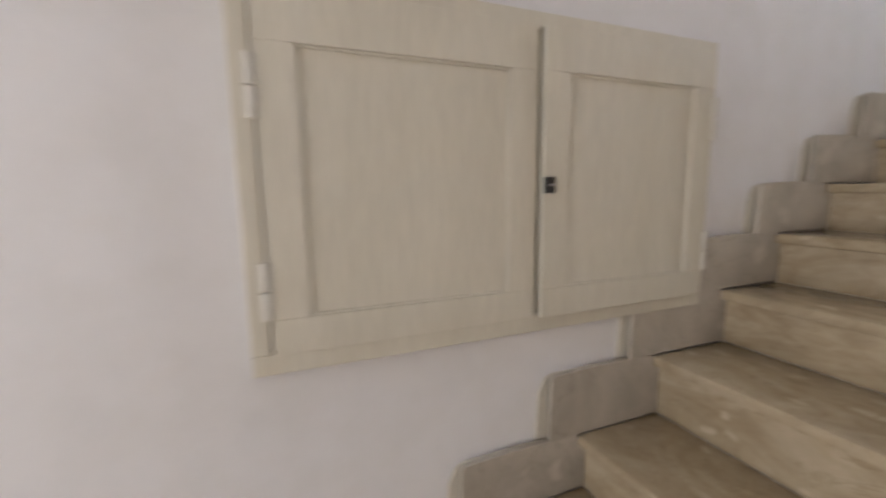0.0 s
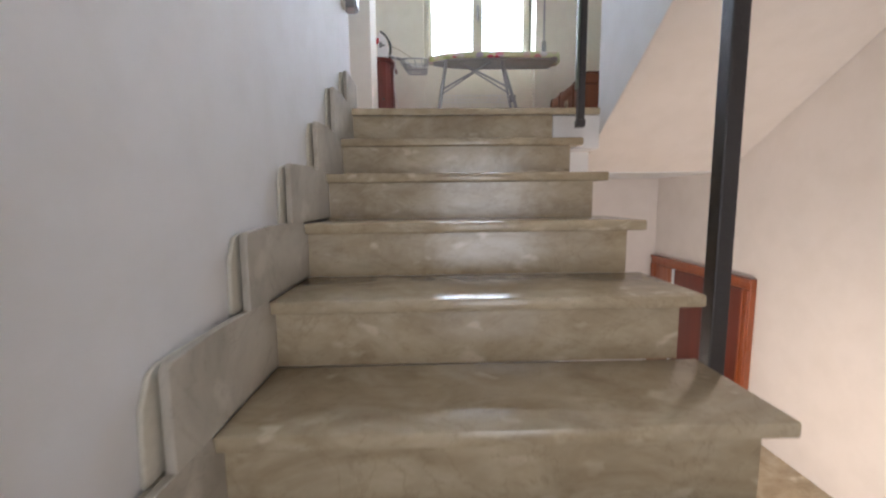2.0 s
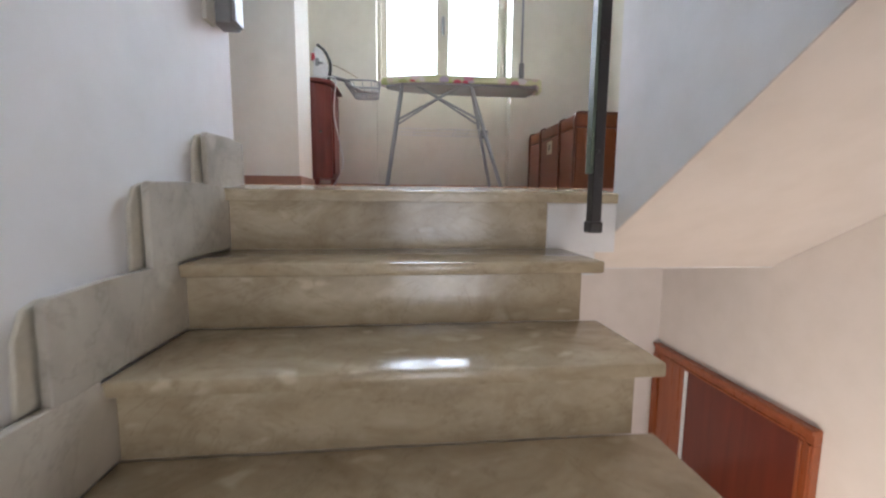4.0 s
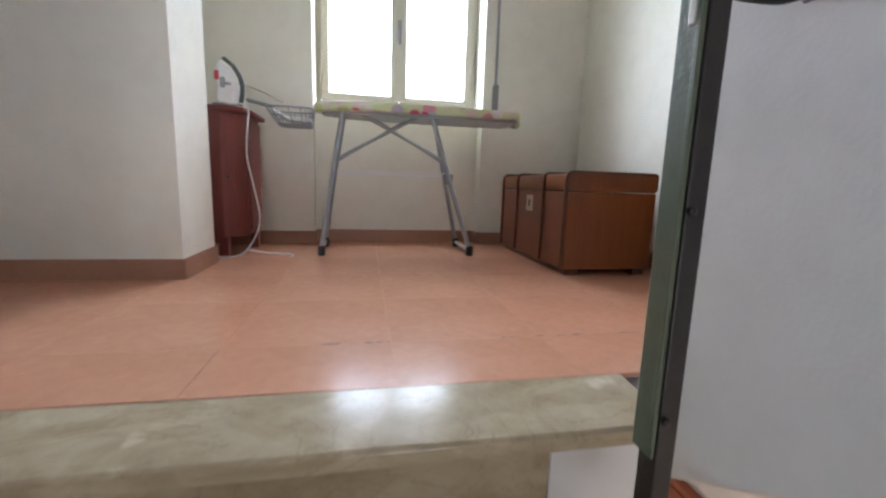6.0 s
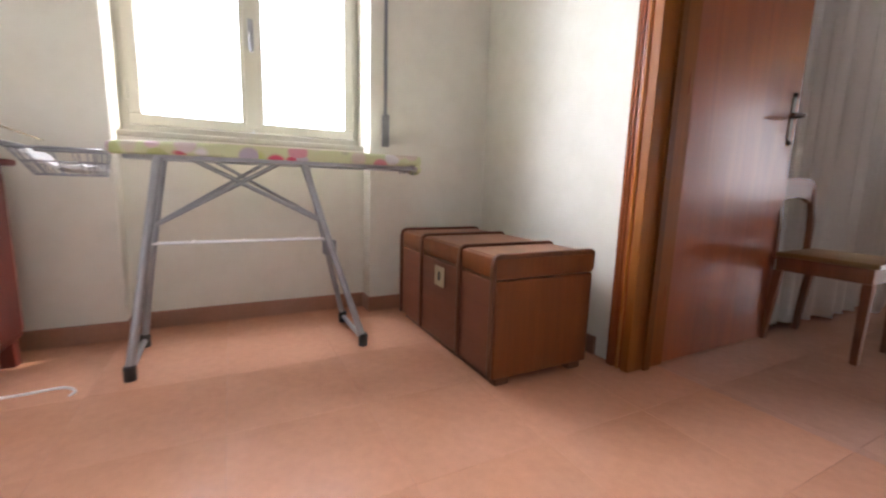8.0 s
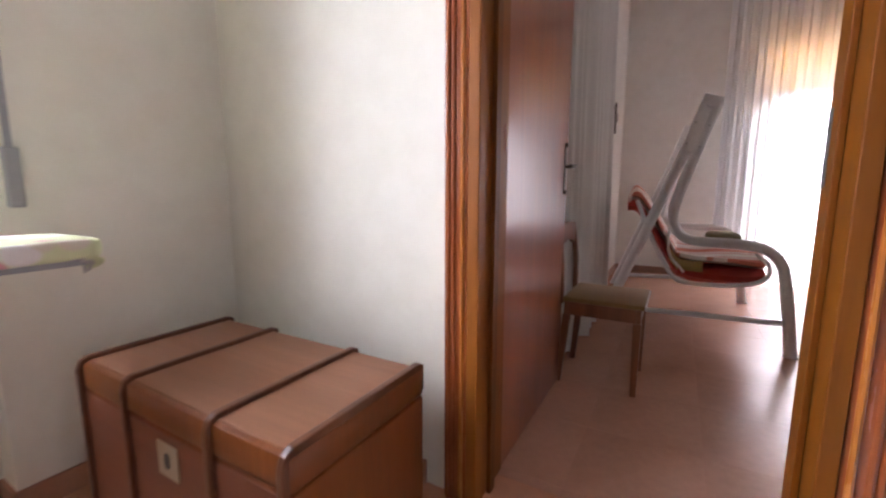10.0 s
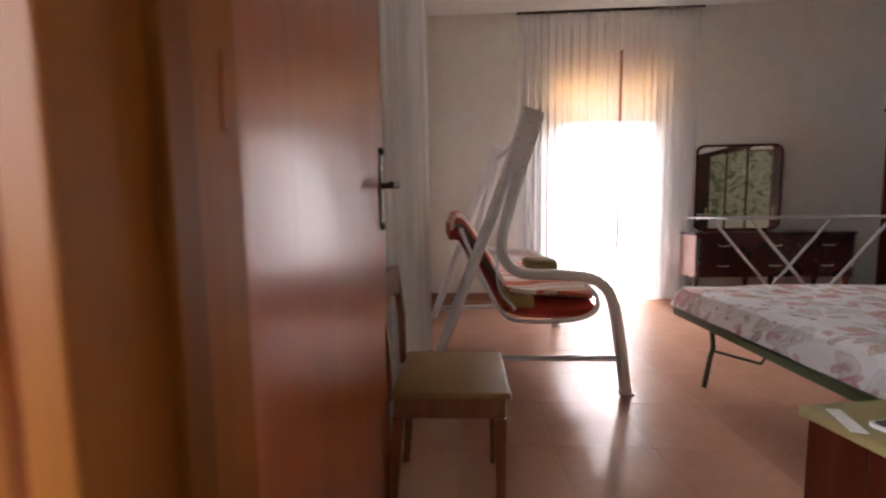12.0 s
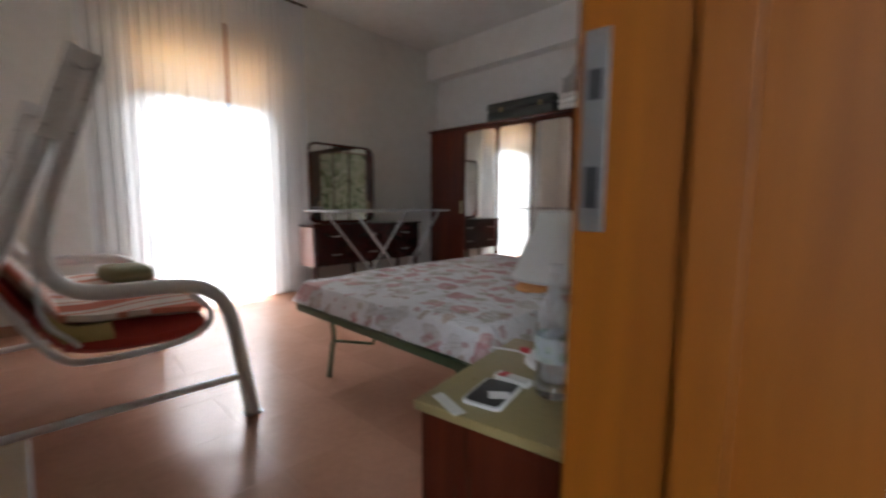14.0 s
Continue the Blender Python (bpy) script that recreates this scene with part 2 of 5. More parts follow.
def foliage_print(name):
    """Pale leaves and stems on a green-grey ground."""
    m, n, l, b = nodes_of(name)
    v = coords(n, l, (1, 1, 1))
    w = noise_of(n, l, v, 3.2, 3, 0.5, 2.6)
    c = ramp_of(n, l, w, [(0.36, (0.10, 0.13, 0.06)), (0.46, (0.30, 0.34, 0.19)), (0.5, (0.66, 0.66, 0.55)), (0.55, (0.34, 0.38, 0.24)), (0.66, (0.55, 0.56, 0.44))])
    l.new(c, b.inputs["Base Color"])
    b.inputs["Roughness"].default_value = 0.8
    return m


M = {
    "wall": plaster("white_plaster", (0.74, 0.735, 0.735), (0.80, 0.795, 0.79)),
    "wall_cream": plaster("cream_plaster", (0.76, 0.735, 0.635), (0.82, 0.795, 0.70)),
    "wall_bedroom": plaster("warm_white_plaster", (0.81, 0.79, 0.745), (0.86, 0.84, 0.795)),
    # Plaster tinted peach: the warm light downstairs is put into its colour.
    "wall_warm_lit": plaster("warm_lit_plaster", (0.74, 0.67, 0.615), (0.80, 0.735, 0.68)),
    "ceiling": plaster("ceiling_plaster", (0.79, 0.78, 0.76), (0.84, 0.83, 0.81)),
    "marble": marble("beige_marble", (0.36, 0.28, 0.175), (0.47, 0.385, 0.26), (0.56, 0.475, 0.34), 0.13, (1.7, 2.4, 3.2)),
    "skirting_marble": marble("grey_marble", (0.35, 0.315, 0.26), (0.47, 0.43, 0.365), (0.57, 0.525, 0.455), 0.32, (3, 1.2, 1.2)),
    "hatch_paint": surface("cream_gloss_paint", (0.63, 0.595, 0.485), (0.69, 0.655, 0.55), 0.36, 1.0, 18, (6, 6, 0.7), 0.06),
    "mortar": surface("cream_mortar", (0.60, 0.56, 0.46), (0.69, 0.65, 0.55), 0.8, 6, 60, bump=0.3),
    "hinge": surface("painted_hinge", (0.62, 0.6, 0.53), (0.7, 0.68, 0.6), 0.4, 4, 60),
    "black": surface("black_plastic", (0.012, 0.012, 0.013), (0.03, 0.03, 0.03), 0.4, 4, 60),
    "iron": surface("dark_painted_iron", (0.024, 0.019, 0.018), (0.042, 0.034, 0.031), 0.40, 3, 50, bump=0.2),
    # Lighter grey-green for the post face, with the window's light in its colour.
    "lit_iron_face": surface("window_lit_grey_green", (0.10, 0.13, 0.085), (0.15, 0.18, 0.12), 0.45, 3, 40, bump=0.2),
    "tile": surface("terracotta_tile", (0.56, 0.27, 0.16), (0.65, 0.33, 0.21), 0.20, 2.4, 26, bump=0.012, vary=0.018),
    # Bedroom copy of the tile: haze and reflected light greyed into the colour.
    "hazy_tile": surface("terracotta_hazy_tile", (0.46, 0.25, 0.17), (0.55, 0.31, 0.22), 0.22, 2.4, 26, bump=0.012, vary=0.018),
    "grout": surface("tile_joint", (0.47, 0.22, 0.135), (0.53, 0.26, 0.165), 0.5, 3, 60),
    "skirt_tile": surface("terracotta_skirting", (0.33, 0.16, 0.095), (0.43, 0.22, 0.135), 0.4, 3, 50),
    "red_wood": wood("red_varnished_wood", (0.21, 0.05, 0.015), (0.36, 0.095, 0.028), 0.25, "z", coat=0.4),
    "trim_wood": wood("orange_brown_trim_wood", (0.36, 0.108, 0.018), (0.48, 0.165, 0.03), 0.26, "z", coat=0.4),
    # One jamb wood in two copies, with shade and light put into their colours.
    "dim_jamb_wood": wood("dim_ochre_jamb", (0.15, 0.043, 0.003), (0.215, 0.066, 0.004), 0.5, "z", coat=0.0),
    "lit_jamb_wood": wood("lit_orange_jamb", (0.23, 0.068, 0.007), (0.32, 0.105, 0.013), 0.5, "z", coat=0.0),
    "door_wood": wood("brown_veneer", (0.28, 0.062, 0.014), (0.39, 0.098, 0.023), 0.30, "z", 5, coat=0.12, grain=0.35),
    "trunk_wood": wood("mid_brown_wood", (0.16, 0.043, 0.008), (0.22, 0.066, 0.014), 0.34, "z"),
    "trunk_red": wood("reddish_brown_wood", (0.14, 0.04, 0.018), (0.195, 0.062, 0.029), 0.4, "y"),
    "trunk_top": wood("paler_brown_wood", (0.21, 0.088, 0.042), (0.29, 0.13, 0.07), 0.45, "y"),
    "trunk_dark": wood("dark_brown_batten", (0.085, 0.028, 0.012), (0.15, 0.052, 0.022), 0.36, "z"),
    "cabinet_red": wood("dull_red_wood", (0.14, 0.026, 0.018), (0.215, 0.046, 0.032), 0.42, "z"),
    "cup_frame": wood("red_brown_frame_varnish", (0.25, 0.055, 0.014), (0.38, 0.10, 0.026), 0.28, "z", coat=0.4),
    "cup_red": wood("dark_red_varnish", (0.11, 0.016, 0.008), (0.18, 0.03, 0.013), 0.3, "z", coat=0.3),
    "mahogany": wood("dark_mahogany_gloss", (0.045, 0.008, 0.004), (0.10, 0.018, 0.008), 0.2, "z", coat=0.2),
    "mahogany_x": wood("dark_mahogany_gloss_x", (0.035, 0.010, 0.010), (0.075, 0.02, 0.017), 0.2, "x", coat=0.5),
    "chair_wood": wood("brown_chair_wood", (0.16, 0.055, 0.022), (0.28, 0.105, 0.044), 0.35, "z", coat=0.2),
    "seat_pad": surface("olive_brown_leathercloth", (0.25, 0.14, 0.045), (0.33, 0.195, 0.07), 0.35, 3, 90, bump=0.2),
    "stand_top": surface("olive_laminate", (0.25, 0.20, 0.085), (0.31, 0.25, 0.115), 0.3, 3, 60),
    "white_frame": surface("white_enamel_tube", (0.76, 0.76, 0.76), (0.82, 0.82, 0.82), 0.35, 4, 60),
    "grey_tube": surface("grey_painted_tube", (0.30, 0.31, 0.33), (0.42, 0.43, 0.45), 0.35, 4, 60, metal=0.5),
    "airer_paint": surface("pale_grey_airer_paint", (0.42, 0.42, 0.43), (0.54, 0.54, 0.55), 0.55, 4, 60),
    "steel": surface("brushed_steel", (0.5, 0.5, 0.5), (0.62, 0.62, 0.62), 0.3, 5, 80, metal=1.0),
    "strike_steel": surface("dull_dark_steel", (0.16, 0.155, 0.15), (0.24, 0.235, 0.225), 0.45, 5, 80, metal=0.7),
    "brass": surface("aged_brass", (0.35, 0.28, 0.16), (0.5, 0.42, 0.27), 0.35, 8, 70, metal=0.9),
    "pale_brass": surface("pale_worn_brass", (0.42, 0.36, 0.24), (0.56, 0.5, 0.36), 0.4, 8, 70, metal=0.2),
    "bronze": surface("dark_bronze", (0.06, 0.045, 0.035), (0.12, 0.09, 0.065), 0.35, 8, 70, metal=0.8),
    "bed_green": surface("green_bed_enamel", (0.06, 0.10, 0.05), (0.1, 0.15, 0.075), 0.4, 4, 60),
    "sheet": cloth_flowers("flowered_cotton"),
    "board_cover": cloth_patches("printed_board_cover", (0.62, 0.66, 0.40), [(0.74, 0.68, 0.68), (0.62, 0.08, 0.14), (0.72, 0.58, 0.60), (0.5, 0.58, 0.2), (0.36, 0.30, 0.42), (0.75, 0.72, 0.7)], 13),
    "stripe": stripes("striped_canvas", "X", 0.075, [(0.0, (0.58, 0.17, 0.10)), (0.36, (0.74, 0.62, 0.54)), (0.62, (0.60, 0.23, 0.15)), (0.74, (0.76, 0.66, 0.58))]),
    "red_canvas": surface("red_canvas", (0.40, 0.035, 0.022), (0.52, 0.06, 0.035), 0.85, 4, 80, bump=0.2),
    "gold_canvas": surface("ochre_canvas", (0.36, 0.26, 0.09), (0.46, 0.34, 0.13), 0.85, 4, 80, bump=0.2),
    "olive_canvas": surface("olive_canvas", (0.16, 0.15, 0.075), (0.23, 0.2, 0.1), 0.85, 4, 80, bump=0.2),
    "sheer": sheer("sheer_white_curtain", (0.84, 0.85, 0.87), 0.10),
    "grey_curtain": surface("grey_white_curtain", (0.79, 0.78, 0.75), (0.87, 0.86, 0.83), 0.9, 2, 120, (3, 3, 0.4), 0.2),
    "window_paint": surface("beige_window_paint", (0.50, 0.47, 0.38), (0.58, 0.545, 0.45), 0.4, 2, 40, (5, 5, 0.6)),
    "glass": glass("clear_glass", (1, 1, 1)),
    "water_plastic": thin_clear("clear_plastic", (0.97, 0.985, 1.0), 0.15),
    "water": glass("water", (0.96, 0.98, 1.0)),
    "pale_label": cloth_patches("pale_label_print", (0.55, 0.63, 0.66), [(0.6, 0.68, 0.7), (0.3, 0.45, 0.35), (0.7, 0.75, 0.75)], 45),
    "white_plastic": surface("white_plastic", (0.72, 0.72, 0.72), (0.8, 0.8, 0.8), 0.35, 4, 50),
    "red_plastic": surface("red_plastic", (0.45, 0.02, 0.03), (0.55, 0.03, 0.04), 0.35, 4, 50),
    "grey_plastic": surface("grey_plastic", (0.22, 0.22, 0.23), (0.3, 0.3, 0.3), 0.4, 4, 50),
    "grey_wool": surface("grey_wool_cloth", (0.36, 0.36, 0.355), (0.50, 0.495, 0.48), 0.9, 3, 70, bump=0.3),
    "paper": surface("white_paper", (0.68, 0.68, 0.67), (0.78, 0.78, 0.76), 0.8, 4, 60),
    "shade_cloth": sheer("white_lampshade", (0.92, 0.92, 0.91), 0.0, 0.985),
    "orange_cloth": surface("orange_cloth", (0.6, 0.22, 0.06), (0.72, 0.36, 0.14), 0.85, 9, 80),
    "dark_leather": surface("dark_worn_leather", (0.025, 0.028, 0.024), (0.06, 0.065, 0.055), 0.5, 6, 70, bump=0.3),
    "shutter_wood": wood("red_brown_shutter", (0.24, 0.075, 0.025), (0.36, 0.13, 0.05), 0.5, "x"),
    "blind": sheer("yellow_blind_slats", (0.72, 0.52, 0.2), 0.0),
    "concrete": surface("pale_concrete", (0.5, 0.49, 0.46), (0.6, 0.59, 0.55), 0.85, 2, 40),
    "foliage_print": foliage_print("foliage_print"),
    # Dresser side in pale pink: the window's light is painted into the veneer.
    "lit_side": surface("window_lit_veneer", (0.50, 0.34, 0.30), (0.6, 0.43, 0.39), 0.25, 3, 40),
}
mir, mn, ml, mb = nodes_of("mirror_glass")
mb.inputs["Metallic"].default_value, mb.inputs["Roughness"].default_value = 1, 0.015
mv = coords(mn, ml, (1, 1, 1))
ml.new(ramp_of(mn, ml, noise_of(mn, ml, mv, 3, 4), [(0.3, (0.80, 0.80, 0.78)), (0.7, (0.88, 0.88, 0.86))]), mb.inputs["Base Color"])
M["mirror"] = mir
M["tile"].node_tree.nodes["Principled BSDF"].inputs["Specular IOR Level"].default_value = 0.3
M["hazy_tile"].node_tree.nodes["Principled BSDF"].inputs["Specular IOR Level"].default_value = 0.12
M["dim_jamb_wood"].node_tree.nodes["Principled BSDF"].inputs["Specular IOR Level"].default_value = 0.25
M["lit_jamb_wood"].node_tree.nodes["Principled BSDF"].inputs["Specular IOR Level"].default_value = 0.25


# ---- building helpers ----
def thing(name, at, label, category, group="", kind=""):
    ob = new(name)
    ob.location = at
    ob.empty_display_size = 0.1
    return tagged(ob, label, category, group, kind)


def base_of(ob):
    p = Vector((0, 0, 0))
    while ob:
        p += ob.location
        ob = ob.parent
    return p


def part(name, bm, material, parent=None, label="", smooth=False):
    if parent is not None:
        bmesh.ops.translate(bm, verts=bm.verts, vec=-base_of(parent))
    bmesh.ops.recalc_face_normals(bm, faces=bm.faces)
    me = bpy.data.meshes.new(name)
    bm.to_mesh(me)
    bm.free()
    if smooth:
        for p in me.polygons:
            p.use_smooth = True
        me.set_sharp_from_angle(angle=radians(38))
    me.materials.append(M[material])
    ob = new(name, me)
    ob.parent = parent
    return tagged(ob, label) if label else ob


def box(x0, x1, y0, y1, z0, z1, bevel=0.0, bm=None, seg=2):
    own = bm if bm is not None else bmesh.new()
    r = bmesh.ops.create_cube(own, size=1.0)
    for v in r["verts"]:
        v.co = Vector(((x0 + x1) / 2 + v.co.x * (x1 - x0), (y0 + y1) / 2 + v.co.y * (y1 - y0), (z0 + z1) / 2 + v.co.z * (z1 - z0)))
    if bevel:
        edges = list({e for v in r["verts"] for e in v.link_edges})
        bmesh.ops.bevel(own, geom=edges, offset=bevel, segments=seg, profile=0.5, affect="EDGES")
    return own


def prism(poly, axis, a, b, bm=None, bevel=0.0):
    """A flat outline (two coordinates, in order of the other axes) drawn out along an axis from a to b."""
    own = bm if bm is not None else bmesh.new()

    def at(p, k):
        return {"x": (k, p[0], p[1]), "y": (p[0], k, p[1]), "z": (p[0], p[1], k)}[axis]
    lo, hi = [own.verts.new(at(p, a)) for p in poly], [own.verts.new(at(p, b)) for p in poly]
    fs = [own.faces.new(lo), own.faces.new(hi)]
    for i in range(len(poly)):
        j = (i + 1) % len(poly)
        fs.append(own.faces.new((lo[i], lo[j], hi[j], hi[i])))
    if bevel:
        bmesh.ops.bevel(own, geom=list({e for f in fs for e in f.edges}), offset=bevel, segments=2, profile=0.5, affect="EDGES")
    return own


def rounded(w, h, r, steps=4):
    """Outline of a rounded rectangle about the origin."""
    pts = []
    for cx, cy, a0 in ((w / 2 - r, h / 2 - r, 0), (-w / 2 + r, h / 2 - r, 90), (-w / 2 + r, -h / 2 + r, 180), (w / 2 - r, -h / 2 + r, 270)):
        for i in range(steps + 1):
            a = radians(a0 + 90 * i / steps)
            pts.append((cx + r * math.cos(a), cy + r * math.sin(a)))
    return pts


def tube(points, r, bm=None, seg=10, flat=1.0):
    """A round bar along a line of points."""
    own = bm if bm is not None else bmesh.new()
    pts = [Vector(p) for p in points]
    rings, up = [], None
    for i, p in enumerate(pts):
        d = (pts[min(i + 1, len(pts) - 1)] - pts[max(i - 1, 0)]).normalized()
        if up is None:
            up = d.orthogonal().normalized()
        up = (up - d * up.dot(d)).normalized()
        side = d.cross(up)
        rings.append([own.verts.new(p + (up * math.cos(2 * math.pi * k / seg) + side * math.sin(2 * math.pi * k / seg) * flat) * r) for k in range(seg)])
    for a, b in zip(rings, rings[1:]):
        for k in range(seg):
            own.faces.new((a[k], a[(k + 1) % seg], b[(k + 1) % seg], b[k]))
    own.faces.new(rings[0]), own.faces.new(rings[-1])
    return own


def arc(points, n=6):
    """A smooth line through points."""
    p = [Vector(q) for q in points]
    p = [2 * p[0] - p[1]] + p + [2 * p[-1] - p[-2]]
    out = []
    for i in range(1, len(p) - 2):
        for k in range(n):
            t = k / n
            out.append(0.5 * ((2 * p[i]) + (p[i + 1] - p[i - 1]) * t + (2 * p[i - 1] - 5 * p[i] + 4 * p[i + 1] - p[i + 2]) * t * t + (3 * p[i] - p[i - 1] - 3 * p[i + 1] + p[i + 2]) * t ** 3))
    return out + [p[-2]]


def lathe(profile, at, seg=24, bm=None):
    own = bm if bm is not None else bmesh.new()
    rings = [[own.verts.new((at[0] + r * math.cos(2 * math.pi * k / seg), at[1] + r * math.sin(2 * math.pi * k / seg), at[2] + z)) for k in range(seg)] for r, z in profile]
    for a, b in zip(rings, rings[1:]):
        for k in range(seg):
            own.faces.new((a[k], a[(k + 1) % seg], b[(k + 1) % seg], b[k]))
    own.faces.new(rings[0]), own.faces.new(rings[-1])
    return own


def wall(name, x0, x1, y0, y1, z0, z1, material="wall", holes=(), across="x", label="plain plastered wall painted white"):
    """A wall across x or y, with openings (a0, a1, z0, z1) right through it."""
    bm = bmesh.new()
    lo, hi = (y0, y1) if across == "x" else (x0, x1)
    cuts = sorted({lo, hi, *[h[0] for h in holes], *[h[1] for h in holes]})
    for a, b in zip(cuts, cuts[1:]):
        levels = [z0]
        for h in sorted((h for h in holes if h[0] <= a + 1e-6 and h[1] >= b - 1e-6), key=lambda h: h[2]):
            levels += [h[2], h[3]]
        levels.append(z1)
        for c, d in zip(levels[::2], levels[1::2]):
            if d - c > 1e-4:
                if across == "x":
                    box(x0, x1, a, b, c, d, bm=bm)
                else:
                    box(a, b, y0, y1, c, d, bm=bm)
    bmesh.ops.remove_doubles(bm, verts=bm.verts, dist=1e-5)
    seen = {}
    for f in list(bm.faces):
        key = tuple(round(c, 4) for c in f.calc_center_median())
        seen.setdefault(key, []).append(f)
    bmesh.ops.delete(bm, geom=[f for fs in seen.values() if len(fs) > 1 for f in fs], context="FACES_ONLY")
    return tagged(part(name, bm, material), label, "wall", kind="structure")


# ---- structure ----
TREAD_Z = (-0.02, -0.20, -0.362, -0.524, -0.688, -0.855, -1.024, -1.2, -1.39, -1.56)
TREAD_Y = (0.012, -0.258, -0.523, -0.805, -1.09, -1.36, -1.617, -1.903, -2.182, -2.45, -2.73)
LOW, TOP = -1.74, 3.05                  # lower floor, ceiling of the upper storey

tagged(part("floor_lower", box(0, 2.08, -5.6, 1.02, LOW - 0.2, LOW), "marble"), "beige marble floor at the foot of the stairs", "floor", kind="structure")
wall("wall_stair_left", -0.25, -0.024, -5.85, 0.18, LOW - 0.2, TOP, label="white plastered wall beside the marble stairs")
# The opening is unseen; it is added to hold the lamp for the lower stairs.
wall("wall_entrance", 0, 2.08, -5.85, -5.6, LOW - 0.2, TOP, across="y", holes=((0.5, 1.9, LOW, 0.35),), label="white plastered wall with an assumed entrance opening, out of view")
wall("wall_lobby_right", 2.08, 2.13, -5.85, 1.02, LOW - 0.2, -0.1, "wall_warm_lit", label="plastered wall under the upper flight, warm light tinted into it as peach")
wall("wall_lobby_right_upper", 2.08, 2.13, -5.85, 0.06, -0.1, TOP, "wall_warm_lit", label="plastered wall beside the upper flight")
wall("wall_lobby_far", 0.0, 2.08, 1.02, 1.2, LOW - 0.2, -0.319, "wall_warm_lit", across="y", label="plastered wall under the landing, warm light tinted into it as peach")


def slope_z(y):
    return -0.12 - 0.613 * y


tagged(part("stair_parapet", prism([(0.065, slope_z(0.065)), (0.065, TOP - 0.001), (-5.165, TOP - 0.001)], "x", 1.22, 1.36), "wall"),
       "white plastered wall along the upper flight of stairs", "wall", kind="structure")
tagged(part("upper_flight", prism([(0.31, slope_z(0.31) - 0.004), (0.31, -0.014), (0.1775, -0.08), (-4.75, TOP - 0.003), (-5.15, TOP - 0.003), (-5.15, slope_z(-5.15) - 0.004)], "x", 1.222, 2.078), "wall_warm_lit"),
       "smooth sloping underside of the upper flight", "stairs", kind="structure")
slab = box(-1.6, 1.2215, 0.178, 2.155, -0.318, -0.012)
box(1.2215, 2.13, 0.3105, 2.155, -0.318, -0.012, 0.0, slab)
tagged(part("landing_slab", slab, "wall"), "plastered edge of the landing floor slab", "floor", kind="structure")
tagged(part("landing_slab_edge", box(0.985, 1.219, 0.035, 0.176, -0.215, -0.0535, 0.004), "wall"), "white plastered edge beside the top step", "floor", kind="structure")

# walls of the landing
wall("wall_corridor_end", -1.75, -1.6, 0.0, 1.5, -0.3, TOP, "wall_cream")
wall("wall_corridor_back", -1.6, -0.25, 0.0, 0.18, -0.3, TOP, "wall", across="y")
wall("wall_pier", -1.6, -0.045, 1.155, 1.50, -0.01, TOP, "wall_cream", across="y", label="cream plastered wall pier of the landing")
wall("wall_recess", -0.55, -0.42, 1.50, 2.155, -0.01, TOP, "wall_cream")
wall("wall_window_front", -0.55, 2.13, 2.155, 2.27, -0.3, TOP, "wall_cream", across="y", holes=((0.335, 1.42, -0.01, 2.42),), label="cream plastered wall with a window niche")
wall("wall_window_back", -0.55, 2.13, 2.27, 2.52, -0.3, TOP, "wall_cream", across="y", holes=((0.335, 1.42, 0.90, 2.32),), label="cream plastered wall under and beside the window")
wall("wall_door", 2.13, 2.28, -3.9, 2.52, -0.3, TOP, "wall_cream", holes=((0.245, 1.05, -0.3, 2.12),), label="cream plastered wall with the bedroom doorway")
# walls of the bedroom
wall("wall_balcony", 6.40, 6.66, -3.9, 1.42, -0.3, TOP, "wall_bedroom", holes=((-1.30, -0.10, 0.0, 2.65),), label="white bedroom wall with the balcony door")
wall("wall_bedroom_left", 2.28, 6.40, 1.17, 1.42, -0.3, TOP, "wall_bedroom", across="y", label="white plastered bedroom wall")
wall("wall_wardrobe", 2.28, 6.40, -3.9, -3.68, -0.3, TOP, "wall", across="y", label="white plastered bedroom wall behind the wardrobe")
tagged(part("ceiling_beam", box(2.28, 6.40, -3.68, -3.50, 2.66, TOP, 0.004), "wall"), "plastered beam along the ceiling edge", "beam", kind="structure")
tagged(part("ceiling", box(-1.75, 6.66, -5.85, 2.52, TOP, TOP + 0.15), "ceiling"), "plain white plastered ceiling", "ceiling", kind="structure")

# upper floors: a bed of joint mortar under polished tiles
floor_landing = tagged(part("floor_landing", box(-1.6, 2.28, 0.1772, 2.52, -0.0119, -0.0009), "grout"), "polished terracotta floor tiles with thin worn joints", "floor", kind="structure")
floor_bedroom = tagged(part("floor_bedroom", box(2.28, 6.66, -3.9, 1.42, -0.3, -0.0009), "grout"), "polished terracotta floor tiles with pinkish haze in their colour", "floor", kind="structure")

# ---- staircase ----
stairs = thing("staircase", (0.5, 0, LOW), "beige marble staircase with thick polished treads", "stairs", kind="structure")
